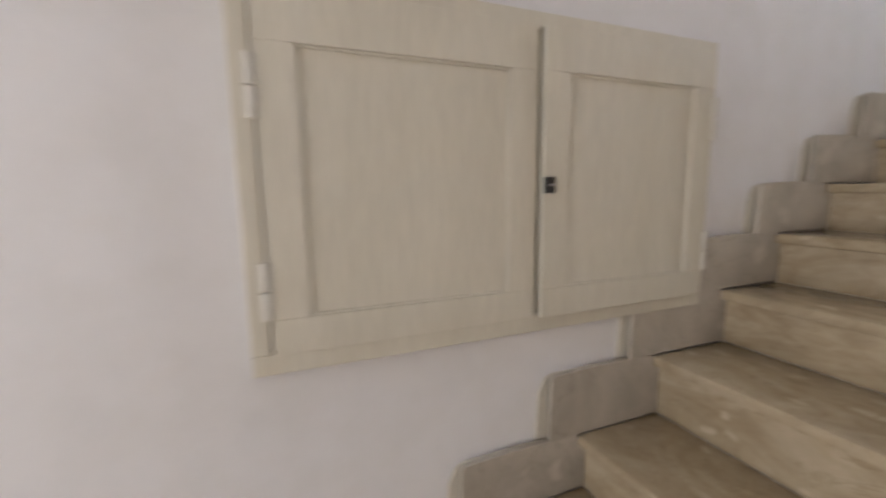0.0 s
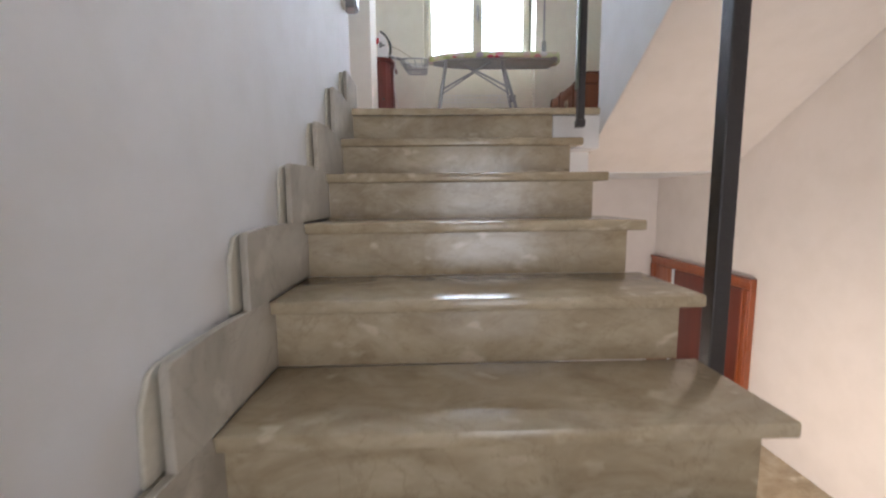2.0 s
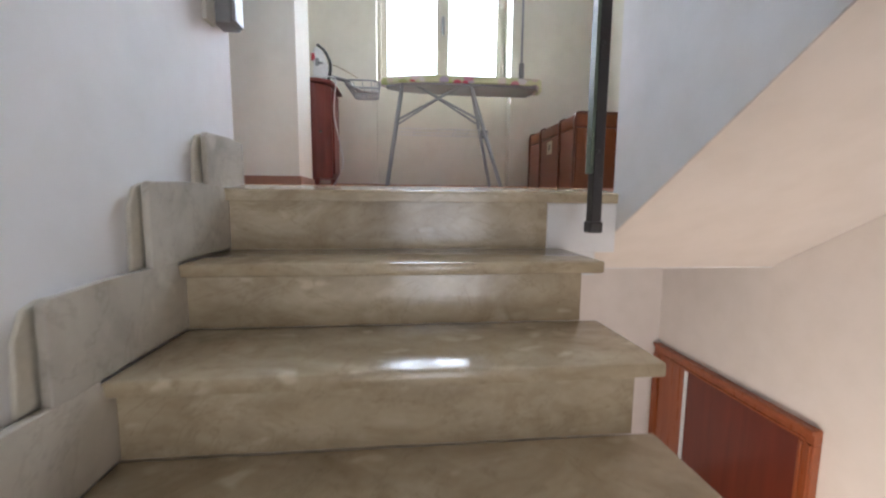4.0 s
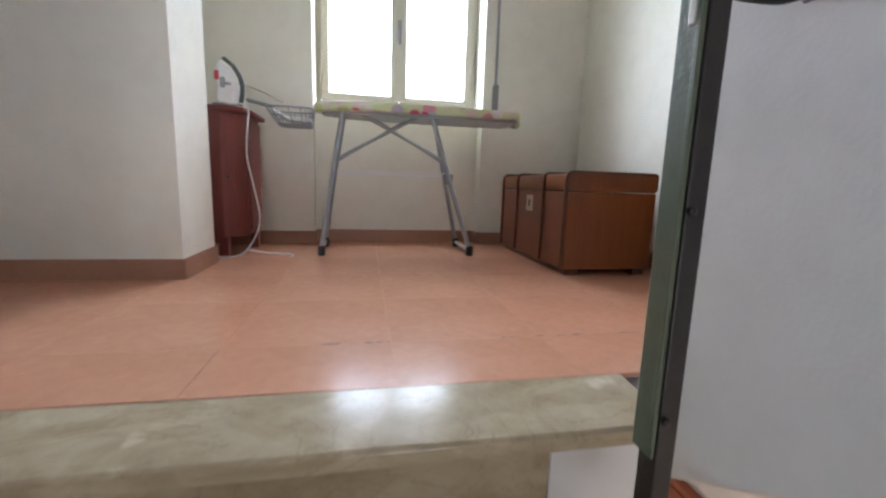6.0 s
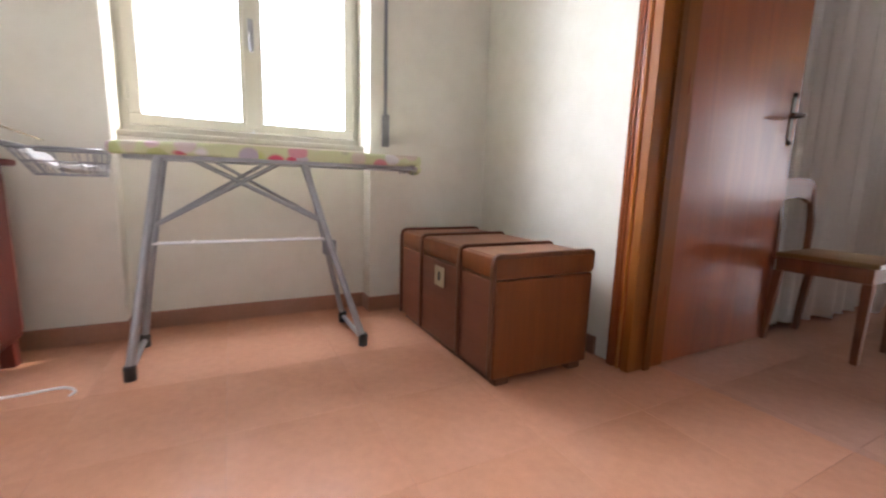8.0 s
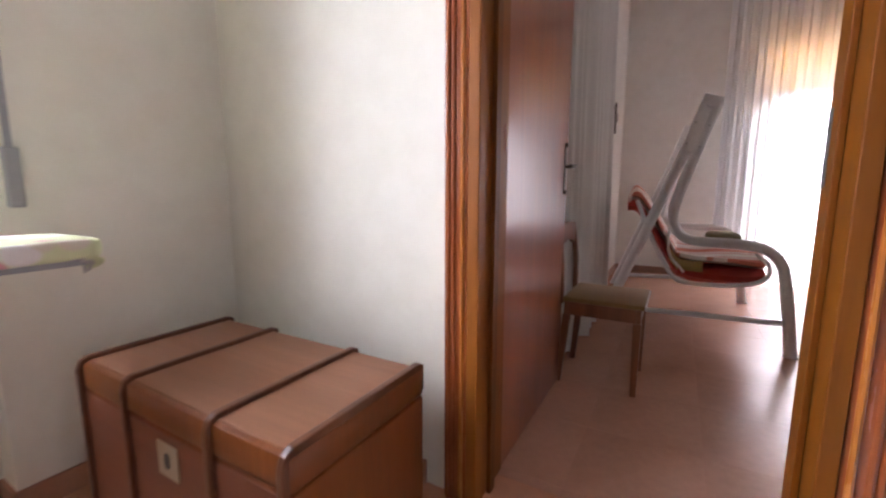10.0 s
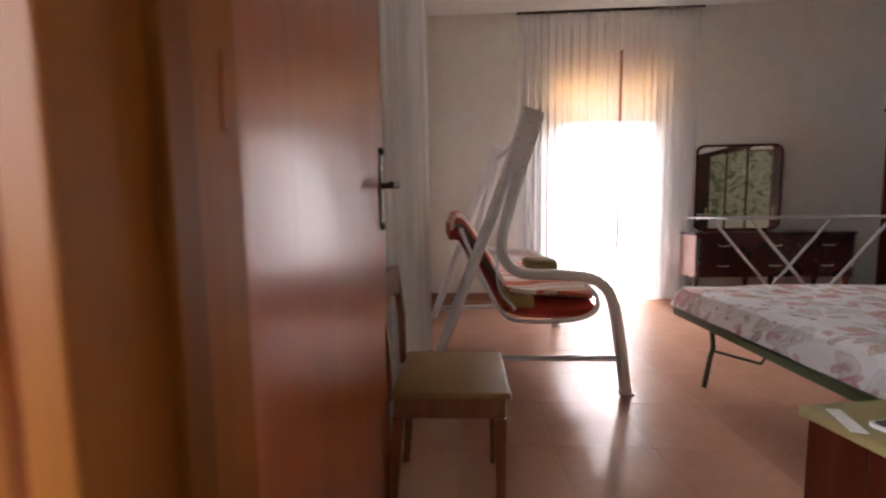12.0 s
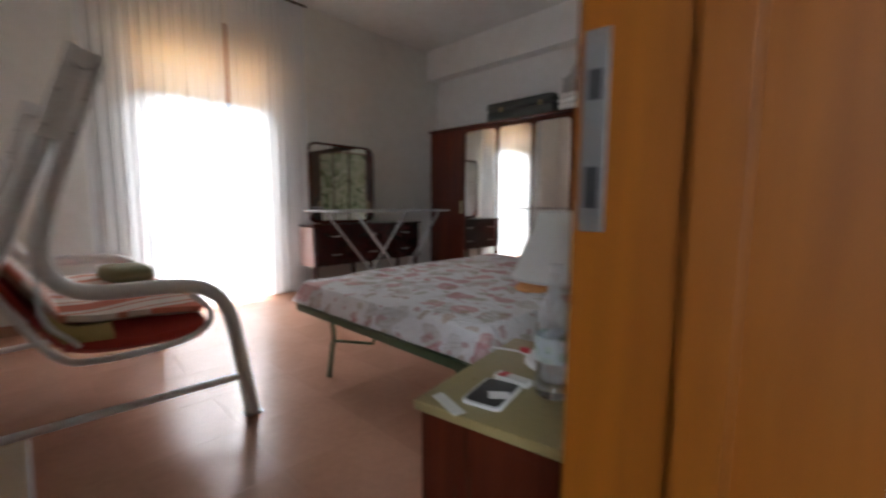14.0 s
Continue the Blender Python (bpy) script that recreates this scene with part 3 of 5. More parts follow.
for k in range(10):
    y, z = TREAD_Y[k], TREAD_Z[k]
    back = TREAD_Y[k - 1] + 0.03 if k else 0.1778
    right = 1.035 if k else 1.21
    if k:
        part("tread", box(0.0, right, y, back, z - 0.032, z, 0.007), "marble", stairs, smooth=True)
    else:
        part("tread", prism([(y, z - 0.034), (y, z - 0.006), (y + 0.006, z), (back, -0.001), (back, -0.034)], "x", -0.02, right, bevel=0.002), "marble", stairs)
    zb = (TREAD_Z[k + 1] if k < 9 else LOW)
    part("riser", box(0.0, 0.985, y + 0.028, y + 0.05, zb, z - 0.032), "marble", stairs)
    if 2 <= k <= 4:                     # an added hollow under the flight, for the fill lamp
        part("step_core", box(0.0, 0.975, y + 0.05, TREAD_Y[k - 1] + 0.05, -0.80, z - 0.032), "wall", stairs)
        part("step_core", box(0.0, 0.70, y + 0.05, TREAD_Y[k - 1] + 0.05, LOW, -0.80), "wall", stairs)
    else:
        part("step_core", box(0.0, 0.975, y + 0.05, (TREAD_Y[k - 1] + 0.05) if k else 0.176, LOW if k else -0.32, z - 0.032), "wall", stairs)
# stepped marble skirting on the wall
skirt = thing("stair_skirting", (0.0, -1.3, LOW), "grey marble skirting slabs stepping up the wall", "skirting", kind="structure")
for k in range(10):
    y, z = TREAD_Y[k], TREAD_Z[k]
    y1 = (TREAD_Y[k - 1] if k else 0.175)
    top = (TREAD_Z[k - 1] if k else 0.12) + 0.006
    f = y - 0.10 + 0.008 * noise.noise((k * 3.1, 0, 0))
    outline = [(f, z + 0.004), (f + 0.003, top - 0.012), (f + 0.012, top - 0.001), (f + 0.15, top + 0.004), (y1 - 0.002, top)]
    outline += [(y1 - 0.002, TREAD_Z[k - 1] - 0.0335), (y1 + 0.0285, TREAD_Z[k - 1] - 0.0335), (y1 + 0.0285, z + 0.004)] if k else [(y1 - 0.002, z + 0.004)]
    part("skirting_slab", prism(outline, "x", -0.009, 0.007, bevel=0.003), "skirting_marble", skirt)
    bed = [(f - 0.032, z + 0.006), (f - 0.024, top - 0.055), (f - 0.003, top - 0.012), (f + 0.02, top - 0.004), (y1 - 0.004, top - 0.003), (y1 - 0.004, z + 0.006)]
    part("mortar_bed", prism(bed, "x", -0.0235, -0.0150, bevel=0.003), "mortar", skirt, "cream mortar edge behind the slab")


# ---- handrail posts ----
def post(x, y, z0, z1):
    t = thing("handrail_post", (x, y, z0), "dark painted square iron handrail post fixed beside the steps", "post", "stair posts")
    part("bar", box(x - 0.021, x + 0.021, y - 0.021, y + 0.021, z0, z1, 0.004), "iron", t)
    part("base_cap", box(x - 0.025, x + 0.025, y - 0.025, y + 0.025, z0 - 0.006, z0 + 0.03, 0.004), "iron", t)
    return t


post(1.083, -1.05, -0.98, 1.35)
tall = thing("handrail_post", (1.062, -0.10, -0.13), "flat dark iron post, one face grey-green with window light in its colour", "post", "stair posts")
part("bar", box(1.050, 1.080, -0.136, -0.100, -0.13, 1.6, 0.003), "iron", tall)
part("base_cap", box(1.046, 1.084, -0.140, -0.096, -0.137, -0.105, 0.004), "iron", tall)
# This face is coloured as lit by the window; the bar stays dark.
part("face_strip", box(1.0445, 1.0498, -0.133, -0.092, 0.03, 1.6, 0.0018), "lit_iron_face", tall, "grey-green face with window light in its colour")
part("strip_lip", box(1.0385, 1.0442, -0.138, -0.130, 0.05, 1.6, 0.0015), "lit_iron_face", tall, "folded edge in the same lit grey-green")
part("catch_plate", box(1.0375, 1.0440, -0.129, -0.117, 0.595, 0.672, 0.002), "hinge", tall, "pale metal catch plate")
for z in (0.09, 0.375):
    bm = lathe([(0.003, 0), (0.006, 0.002), (0.006, 0.006), (0.003, 0.008)], (0, 0, 0), 10)
    bmesh.ops.rotate(bm, verts=bm.verts, cent=(0, 0, 0), matrix=Matrix.Rotation(radians(90), 3, "X"))
    bmesh.ops.translate(bm, verts=bm.verts, vec=(1.056, -0.136, z))
    part("screw", bm, "iron", tall)
part("wall_bracket", tube(arc([(1.076, -0.104, 0.652), (1.12, -0.104, 0.646), (1.17, -0.108, 0.645), (1.195, -0.112, 0.650), (1.2195, -0.114, 0.658)]), 0.0075), "black", tall, "black bracket to the wall", smooth=True)
part("bracket_rose", box(1.213, 1.2195, -0.127, -0.103, 0.645, 0.672, 0.002), "grey_plastic", tall)

# ---- wall hatch beside the stairs ----
hatch = thing("wall_hatch", (0.0, -2.33, -1.07), "cream painted two-door cupboard hatch set in the wall", "cupboard")
HY0, HY1, HZ0, HZ1, HM = -2.972, -1.735, -1.018, -0.312, -2.335
bm = bmesh.new()
for a, b, c, d in ((HY0 - 0.03, HY1 + 0.012, HZ0 - 0.04, HZ0 + 0.004), (HY0 - 0.03, HY1 + 0.012, HZ1 - 0.004, HZ1 + 0.03), (HY0 - 0.03, HY0 + 0.008, HZ0 + 0.004, HZ1 - 0.004), (HY1 - 0.006, HY1 + 0.012, HZ0 + 0.004, HZ1 - 0.004)):
    box(-0.0235, 0.008, a, b, c, d, 0.003, bm)
part("hatch_frame", bm, "hatch_paint", hatch)


def hatch_door(y0, y1, hinge_y, x1):
    d = part("hatch_door", box(-0.0232, x1 - 0.008, y0, y1, HZ0, HZ1), "hatch_paint", hatch)
    w, s = 0.075, 0.006
    for a, b, c, e in ((y0, y1, HZ0, HZ0 + w), (y0, y1, HZ1 - w - 0.028, HZ1), (y0, y0 + w, HZ0 + w, HZ1 - w - 0.028), (y1 - w, y1, HZ0 + w, HZ1 - w - 0.028)):
        part("door_rail", box(x1 - 0.0085, x1, a, b, c, e, 0.0015), "hatch_paint", d)
    bm = bmesh.new()
    a, b, c, e = y0 + w, y1 - w, HZ0 + w, HZ1 - w - 0.028
    for p, q, r, t in ((a, b, c, c + s), (a, b, e - s, e), (a, a + s, c + s, e - s), (b - s, b, c + s, e - s)):
        box(x1 - 0.008, x1 - 0.003, p, q, r, t, 0.002, bm)
    part("panel_moulding", bm, "hatch_paint", d)
    for z in (HZ0 + 0.135, HZ1 - 0.185):
        for dz in (-0.03, 0.03):
            bm = lathe([(0.008, -0.028), (0.009, -0.027), (0.009, 0.027), (0.008, 0.028)], (x1 - 0.002, hinge_y, z + dz), 12)
            box(x1 - 0.004, x1 + 0.001, hinge_y - 0.014, hinge_y + 0.014, z + dz - 0.027, z + dz + 0.027, 0.001, bm)
            part("hinge", bm, "hinge", d, "painted steel hinge")
    return d


left_door = hatch_door(HY0 + 0.012, HM - 0.008, HY0 + 0.006, 0.012)
right_door = hatch_door(HM + 0.006, HY1 - 0.008, HY1 - 0.006, 0.022)
latch = part("latch", box(0.022, 0.032, HM + 0.006, HM + 0.034, -0.702, -0.662, 0.002), "black", right_door, "small black latch")
part("latch_pin", box(0.032, 0.034, HM + 0.016, HM + 0.03, -0.684, -0.679), "steel", right_door)

# grey box on the wall at the head of the stairs
bellbox = thing("wall_box", (0.0, 0.07, 0.44), "grey plastic box mounted at the wall corner", "electrical box")
part("body", box(-0.0235, 0.03, 0.06, 0.14, 0.455, 0.62, 0.006), "grey_plastic", bellbox)
part("cover", box(0.03, 0.04, 0.066, 0.134, 0.462, 0.613, 0.004), "grey_plastic", bellbox)
# Beige plate built in place of the shadow beside the box.
part("shadow_plate", box(-0.0234, -0.012, 0.0, 0.0595, 0.44, 0.62, 0.002), "hinge", bellbox)

# ---- cupboard in the lobby wall ----
cup = thing("lobby_cupboard", (2.08, 0.52, LOW), "low varnished red-brown cupboard doors in a moulded frame", "cupboard")
CZ = -0.89
for nm, a, b, c, d in (("frame_rail", 0.03, 1.0, CZ - 0.06, CZ), ("frame_stile", 0.03, 0.09, LOW, CZ - 0.06), ("frame_stile", 0.955, 1.0, LOW, CZ - 0.06)):
    o = part(nm, box(2.045, 2.0795, a, b, c, d, 0.004), "cup_frame", cup)
    if nm == "frame_rail":
        part("moulding", box(2.035, 2.045, a, b, d - 0.02, d, 0.004), "cup_frame", o)
        part("moulding", box(2.038, 2.045, a + 0.03, b - 0.03, c + 0.003, c + 0.015, 0.003), "cup_frame", o)
    else:
        part("moulding", box(2.036, 2.045, a + 0.006, a + 0.02, c, d, 0.003), "cup_frame", o)
        part("moulding", box(2.036, 2.045, b - 0.02, b - 0.006, c, d, 0.003), "cup_frame", o)
part("cupboard_door", box(2.053, 2.079, 0.095, 0.715, LOW + 0.02, CZ - 0.064, 0.003), "cup_red", cup)
part("cupboard_door", box(2.053, 2.079, 0.74, 0.95, LOW + 0.02, CZ - 0.064, 0.003), "cup_frame", cup)
part("door_stop", box(2.046, 2.079, 0.719, 0.735, LOW + 0.02, CZ - 0.064, 0.002), "white_frame", cup, "pale edge strip")

# ---- window of the landing ----
win = thing("window_1", (0.88, 2.38, 0.90), "beige painted two-leaf casement window", "window", kind="structure")
WX0, WX1, WZ0, WZ1, WY = 0.335, 1.42, 0.90, 2.32, 2.38
for a, b, c, d in ((WX0, WX1, WZ0, WZ0 + 0.035), (WX0, WX1, WZ1 - 0.04, WZ1), (WX0, WX0 + 0.03, WZ0 + 0.035, WZ1 - 0.04), (WX1 - 0.03, WX1, WZ0 + 0.035, WZ1 - 0.04)):
    part("window_frame", box(a, b, WY, WY + 0.06, c, d, 0.004), "window_paint", win)
mx = (WX0 + WX1) / 2
for i, (a, b) in enumerate(((WX0 + 0.032, mx - 0.002), (mx + 0.002, WX1 - 0.032))):
    leaf = part("sash", box(a, b, WY - 0.022, WY + 0.03, WZ0 + 0.037, WZ0 + 0.085, 0.005), "window_paint", win)
    for p, q, r, s in ((a, b, WZ1 - 0.095, WZ1 - 0.042), (a, a + 0.05, WZ0 + 0.085, WZ1 - 0.095), (b - 0.05, b, WZ0 + 0.085, WZ1 - 0.095)):
        part("sash_bar", box(p, q, WY - 0.022, WY + 0.03, r, s, 0.005), "window_paint", leaf)
    pane = part("pane", box(a + 0.045, b - 0.045, WY + 0.002, WY + 0.006, WZ0 + 0.08, WZ1 - 0.09), "glass", leaf, "clear glass pane")
    pane.visible_shadow = False
    for z in (WZ0 + 0.18, WZ1 - 0.3):
        hx = a - 0.001 if i == 0 else b + 0.001
        part("hinge", lathe([(0.006, -0.04), (0.008, -0.038), (0.008, 0.038), (0.006, 0.04)], (hx, WY - 0.026, z), 10), "window_paint", leaf)
part("meeting_strip", box(mx - 0.035, mx + 0.035, WY - 0.034, WY - 0.0225, WZ0 + 0.05, WZ1 - 0.05, 0.004), "window_paint", win)
handle = part("handle_plate", box(mx - 0.013, mx + 0.013, WY - 0.042, WY - 0.0345, 1.33, 1.47, 0.004), "grey_plastic", win)
part("handle", tube([(mx, WY - 0.04, 1.40), (mx, WY - 0.07, 1.40), (mx, WY - 0.072, 1.31)], 0.009), "grey_plastic", handle, smooth=True)
part("window_sill", box(WX0 - 0.0, WX1 + 0.0, 2.262, 2.379, 0.874, 0.8995, 0.005), "window_paint", win)
strap = thing("shutter_strap", (1.50, 2.14, 0.9), "grey shutter strap with its winder on the wall", "shutter strap")
part("strap", box(1.492, 1.508, 2.143, 2.147, 1.0, 2.3), "grey_tube", strap)
part("winder", box(1.482, 1.518, 2.128, 2.1545, 0.895, 1.06, 0.006), "grey_plastic", strap)

# ---- skirting of the landing ----
def skirting(x0, x1, y0, y1, h=0.08):
    tagged(part("baseboard", box(x0, x1, y0, y1, -0.002, h, 0.003), "skirt_tile"), "terracotta skirting tiles along the wall", "baseboard", kind="structure")


skirting(-0.42, 0.347, 2.143, 2.1548)
skirting(0.335, 0.347, 2.1555, 2.2695)
skirting(0.347, 1.408, 2.258, 2.2697)
skirting(1.408, 1.42, 2.1555, 2.2695)
skirting(1.408, 2.1295, 2.143, 2.1547)
skirting(2.117, 2.1297, 1.20, 2.142)
skirting(-1.599, -0.033, 1.143, 1.1548)
skirting(-0.0448, -0.033, 1.155, 1.51)

# ---- bedroom door ----
door = thing("door_1", (2.2, 0.65, 0.0), "varnished brown wooden door standing open with moulded trim", "door", kind="structure")
DY0, DY1, DH = 0.245, 1.05, 2.12
# The near jamb takes the shaded copy, the hinge side the lit copy.
for y0, y1, jamb_tone in ((DY0, DY0 + 0.035, "dim_jamb_wood"), (DY1 - 0.035, DY1, "lit_jamb_wood")):
    part("jamb", box(2.10, 2.31, y0 + 0.0005, y1 - 0.0005, 0, DH - 0.035, 0.003), jamb_tone, door)
part("jamb_head", box(2.10, 2.31, DY0, DY1, DH - 0.035, DH, 0.003), "trim_wood", door)
for x0, x1 in ((2.105, 2.1295), (2.2805, 2.305)):
    for y0, y1, inner in ((DY0 - 0.075, DY0 - 0.0005, DY0), (DY1 + 0.0005, DY1 + 0.075, DY1)):
        t = part("trim", box(x0, x1, y0, y1, 0, DH + 0.075, 0.006), "red_wood", door, smooth=True)
        o = x0 if x0 < 2.2 else x1
        for c in (0.014, 0.03, 0.058):
            yy = y0 + c if inner > y0 + 0.04 else y1 - c
            part("bead", tube([(o, yy, 0.0), (o, yy, DH + 0.06)], 0.007, seg=8), "red_wood" if c < 0.05 else "trim_wood", t, smooth=True)
    part("trim", box(x0, x1, DY0 - 0.0005, DY1 + 0.0005, DH + 0.0005, DH + 0.075, 0.006), "red_wood", door)
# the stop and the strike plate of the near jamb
part("stop", box(2.18, 2.215, DY1 - 0.049, DY1 - 0.0355, 0, DH - 0.035, 0.002), "dim_jamb_wood", door)
part("stop", box(2.18, 2.215, DY0 + 0.0355, DY0 + 0.049, 0, DH - 0.035, 0.002), "dim_jamb_wood", door)
plate = part("strike_plate", box(2.280, 2.302, DY0 + 0.0345, DY0 + 0.0372, 0.95, 1.117, 0.0008), "strike_steel", door, "dull steel strike plate with two slots")
for z0, z1 in ((0.97, 1.005), (1.06, 1.085)):
    part("slot", box(2.285, 2.297, DY0 + 0.037, DY0 + 0.0378, z0, z1), "black", plate)
leaf = part("door_leaf", box(2.285, 3.10, 1.018, 1.058, 0.006, 2.08, 0.003), "door_wood", door, "glossy brown veneered leaf")
for nm, s in (("handle_plate", 1), ("handle_plate", -1)):
    fy = 1.018 - 0.003 if s == 1 else 1.058 + 0.003
    hp = part(nm, prism([(3.045 + a * 0.9, 1.045 + b) for a, b in rounded(0.036, 0.205, 0.016)], "y", fy - 0.002, fy + 0.002), "bronze", leaf, "dark bronze plate")
    for z in (0.94, 1.15):
        bm = bmesh.new()
        bmesh.ops.create_uvsphere(bm, u_segments=10, v_segments=8, radius=0.012, matrix=Matrix.Translation((3.045, fy, z)))
        part("finial", bm, "bronze", hp, smooth=True)
    part("lever", tube(arc([(3.045, fy, 1.055), (3.045, fy - 0.04 * s, 1.055), (3.02, fy - 0.05 * s, 1.056), (2.975, fy - 0.05 * s, 1.053), (2.94, fy - 0.047 * s, 1.05)]), 0.0085), "bronze", hp, smooth=True)
part("lock_face", box(3.1002, 3.102, 1.03, 1.046, 0.92, 1.16), "steel", leaf)
for z in (0.3, 1.1, 1.85):
    part("hinge", lathe([(0.002, -0.04), (0.0035, -0.039), (0.0035, 0.039), (0.002, 0.04)], (2.2815, 1.0165, z), 10), "door_wood", leaf)

# ---- landing: ironing board ----
board = thing("ironing_board", (0.9, 1.88, 0.0), "folding ironing board with a flowered lime cover, standing open", "ironing board")
bm = bmesh.new()
prism([(1.53, 1.745), (1.553, 1.79), (1.553, 2.01), (1.53, 2.055), (1.2, 2.07), (0.75, 2.065), (0.52, 2.03), (0.40, 1.96), (0.365, 1.90), (0.40, 1.84), (0.52, 1.77), (0.75, 1.735), (1.2, 1.73)], "z", 0.782, 0.827, bm, 0.014)
for v in bm.verts:
    v.co.z += 0.004 * noise.noise(v.co * 6)
part("cover", bm, "board_cover", board, "lime cover with red and grey flowers", smooth=True)
part("deck", prism([(1.51, 1.77), (1.51, 2.03), (1.2, 2.045), (0.75, 2.04), (0.53, 2.0), (0.42, 1.93), (0.42, 1.87), (0.53, 1.8), (0.75, 1.76), (1.2, 1.755)], "z", 0.766, 0.7815), "grey_tube", board)
rng_h = random.Random(5)
for k in range(7):
    yy = 1.76 + 0.033 * k
    dz = rng_h.uniform(0.02, 0.045)
    part("lining_edge", tube(arc([(1.50 + rng_h.uniform(-0.02, 0.01), yy, 0.788), (1.515, yy + 0.006, 0.788 - dz * 0.6), (1.505 + rng_h.uniform(-0.01, 0.015), yy + 0.012, 0.788 - dz)]), 0.006, flat=0.5), "grey_wool", board)
part("cover_hem", tube(arc([(1.50, 1.75, 0.785), (1.545, 1.80, 0.765), (1.55, 1.86, 0.755), (1.54, 1.93, 0.77), (1.53, 2.0, 0.78)]), 0.014, flat=0.5), "board_cover", board, "ruffled end of the cover", smooth=True)


def leg(name, top, mid, foot, top2, mid2, foot2):
    o = part(name, tube(arc([top, mid, foot], 5), 0.0165, flat=0.8), "grey_tube", board, smooth=True)
    part("leg_tube", tube(arc([top2, mid2, foot2], 5), 0.013), "grey_tube", o, smooth=True)
    for f in (foot, foot2):
        part("foot_cap", lathe([(0.018, 0.0), (0.02, 0.004), (0.02, 0.05), (0.017, 0.055)], (f[0], f[1], 0), 12), "black", o, "black rubber foot cap")
    part("foot_bar", tube([(foot[0], foot[1], 0.03), (foot2[0], foot2[1], 0.03)], 0.011), "grey_tube", o, smooth=True)
    return o


leg("leg", (0.535, 1.80, 0.775), (0.475, 1.74, 0.38), (0.422, 1.69, 0.03), (0.53, 1.98, 0.775), (0.465, 2.0, 0.38), (0.415, 2.02, 0.03))
leg("leg", (1.03, 1.80, 0.775), (1.13, 1.745, 0.42), (1.246, 1.685, 0.03), (1.07, 1.98, 0.775), (1.15, 2.0, 0.42), (1.24, 2.03, 0.03))
part("brace", tube([(1.09, 1.80, 0.54), (0.63, 1.83, 0.775)], 0.009), "grey_tube", board, smooth=True)
part("brace", tube([(0.495, 1.80, 0.52), (0.95, 1.83, 0.775)], 0.009), "grey_tube", board, smooth=True)
part("brace", tube([(1.11, 1.97, 0.54), (0.70, 1.95, 0.775)], 0.007), "grey_tube", board, smooth=True)
part("brace", tube([(0.495, 1.97, 0.52), (0.9, 1.95, 0.775)], 0.007), "grey_tube", board, smooth=True)
part("knuckle", box(1.095, 1.15, 1.745, 1.775, 0.40, 0.46, 0.006), "grey_plastic", board)
for y, z in ((1.78, 0.462), (1.87, 0.452), (1.96, 0.444)):
    part("shelf_wire", tube([(0.49, y, z), (1.125, y, z)], 0.0032, seg=8), "white_frame", board, smooth=True)
for x in (0.62, 0.80, 0.92, 1.02):
    part("shelf_wire", tube([(x, 1.775, 0.466), (x, 1.965, 0.448)], 0.0025, seg=6), "white_frame", board, smooth=True)
def basket_loop(z, x0, x1, y0, y1):
    """A closed rounded loop of wire."""
    return [(x, y, z) for x, y in ((x0 + (x1 - x0) * (0.5 + 0.5 * math.copysign(abs(math.cos(a)) ** 0.45, math.cos(a))), y0 + (y1 - y0) * (0.5 + 0.5 * math.copysign(abs(math.sin(a)) ** 0.45, math.sin(a)))) for a in [k * math.pi / 12 for k in range(25)])]


rim_line, low_line = basket_loop(0.785, 0.125, 0.372, 1.79, 2.0), basket_loop(0.70, 0.185, 0.362, 1.82, 1.98)
rest = part("iron_rest", tube(rim_line, 0.0052, seg=8), "grey_tube", board, "wire iron rest basket", smooth=True)
part("basket_ring", tube(low_line, 0.0042, seg=8), "grey_tube", rest, smooth=True)
part("basket_ring", tube([tuple((Vector(p) + Vector(q)) / 2) for p, q in zip(rim_line, low_line)], 0.0028, seg=6), "grey_tube", rest, smooth=True)
for p, q in list(zip(rim_line, low_line))[:-1]:
    part("wire", tube([p, q], 0.0024, seg=6), "grey_tube", rest)
for y in (1.84, 1.87, 1.90, 1.93, 1.96):
    part("wire", tube([(0.19, y, 0.70), (0.358, y, 0.70)], 0.0024, seg=6), "grey_tube", rest)
bm = box(0.035, 0.17, 1.82, 1.86, 0.775, 0.793, 0.006)
bmesh.ops.rotate(bm, verts=bm.verts, cent=(0.17, 1.84, 0.79), matrix=Matrix.Rotation(radians(12), 3, "Y"))
part("flex_holder", bm, "grey_plastic", rest)
rag = thing("folded_cloth", (0.22, 1.88, 0.72), "white and pale blue folded cloth lying in the wire rest", "cloth")
bm = bmesh.new()
bmesh.ops.create_grid(bm, x_segments=14, y_segments=8, size=0.5)
for v in bm.verts:
    u, w = v.co.x, v.co.y
    v.co = Vector((0.25 + u * 0.23, 1.89 + w * 0.13, 0.728 + 0.13 * max(0, -u) + 0.024 * noise.noise((u * 6, w * 6, 1))))
bmesh.ops.solidify(bm, geom=bm.faces[:], thickness=0.012)
part("cloth", bm, "paper", rag, smooth=True)

# ---- landing: sewing cabinet with iron ----
sew = thing("small_cabinet", (-0.12, 1.85, 0.0), "dull red wooden cabinet with bowed door on short feet", "cabinet")
SX0, SX1, SY0, SY1 = -0.40, 0.045, 1.655, 2.05
part("body", prism([(SX0, SY0), (SX1 - 0.09, SY0), (SX1 - 0.04, SY0 + 0.03), (SX1, SY0 + 0.10), (SX1, SY1 - 0.02), (SX0, SY1 - 0.02)], "z", 0.10, 0.725, bevel=0.004), "cabinet_red", sew)
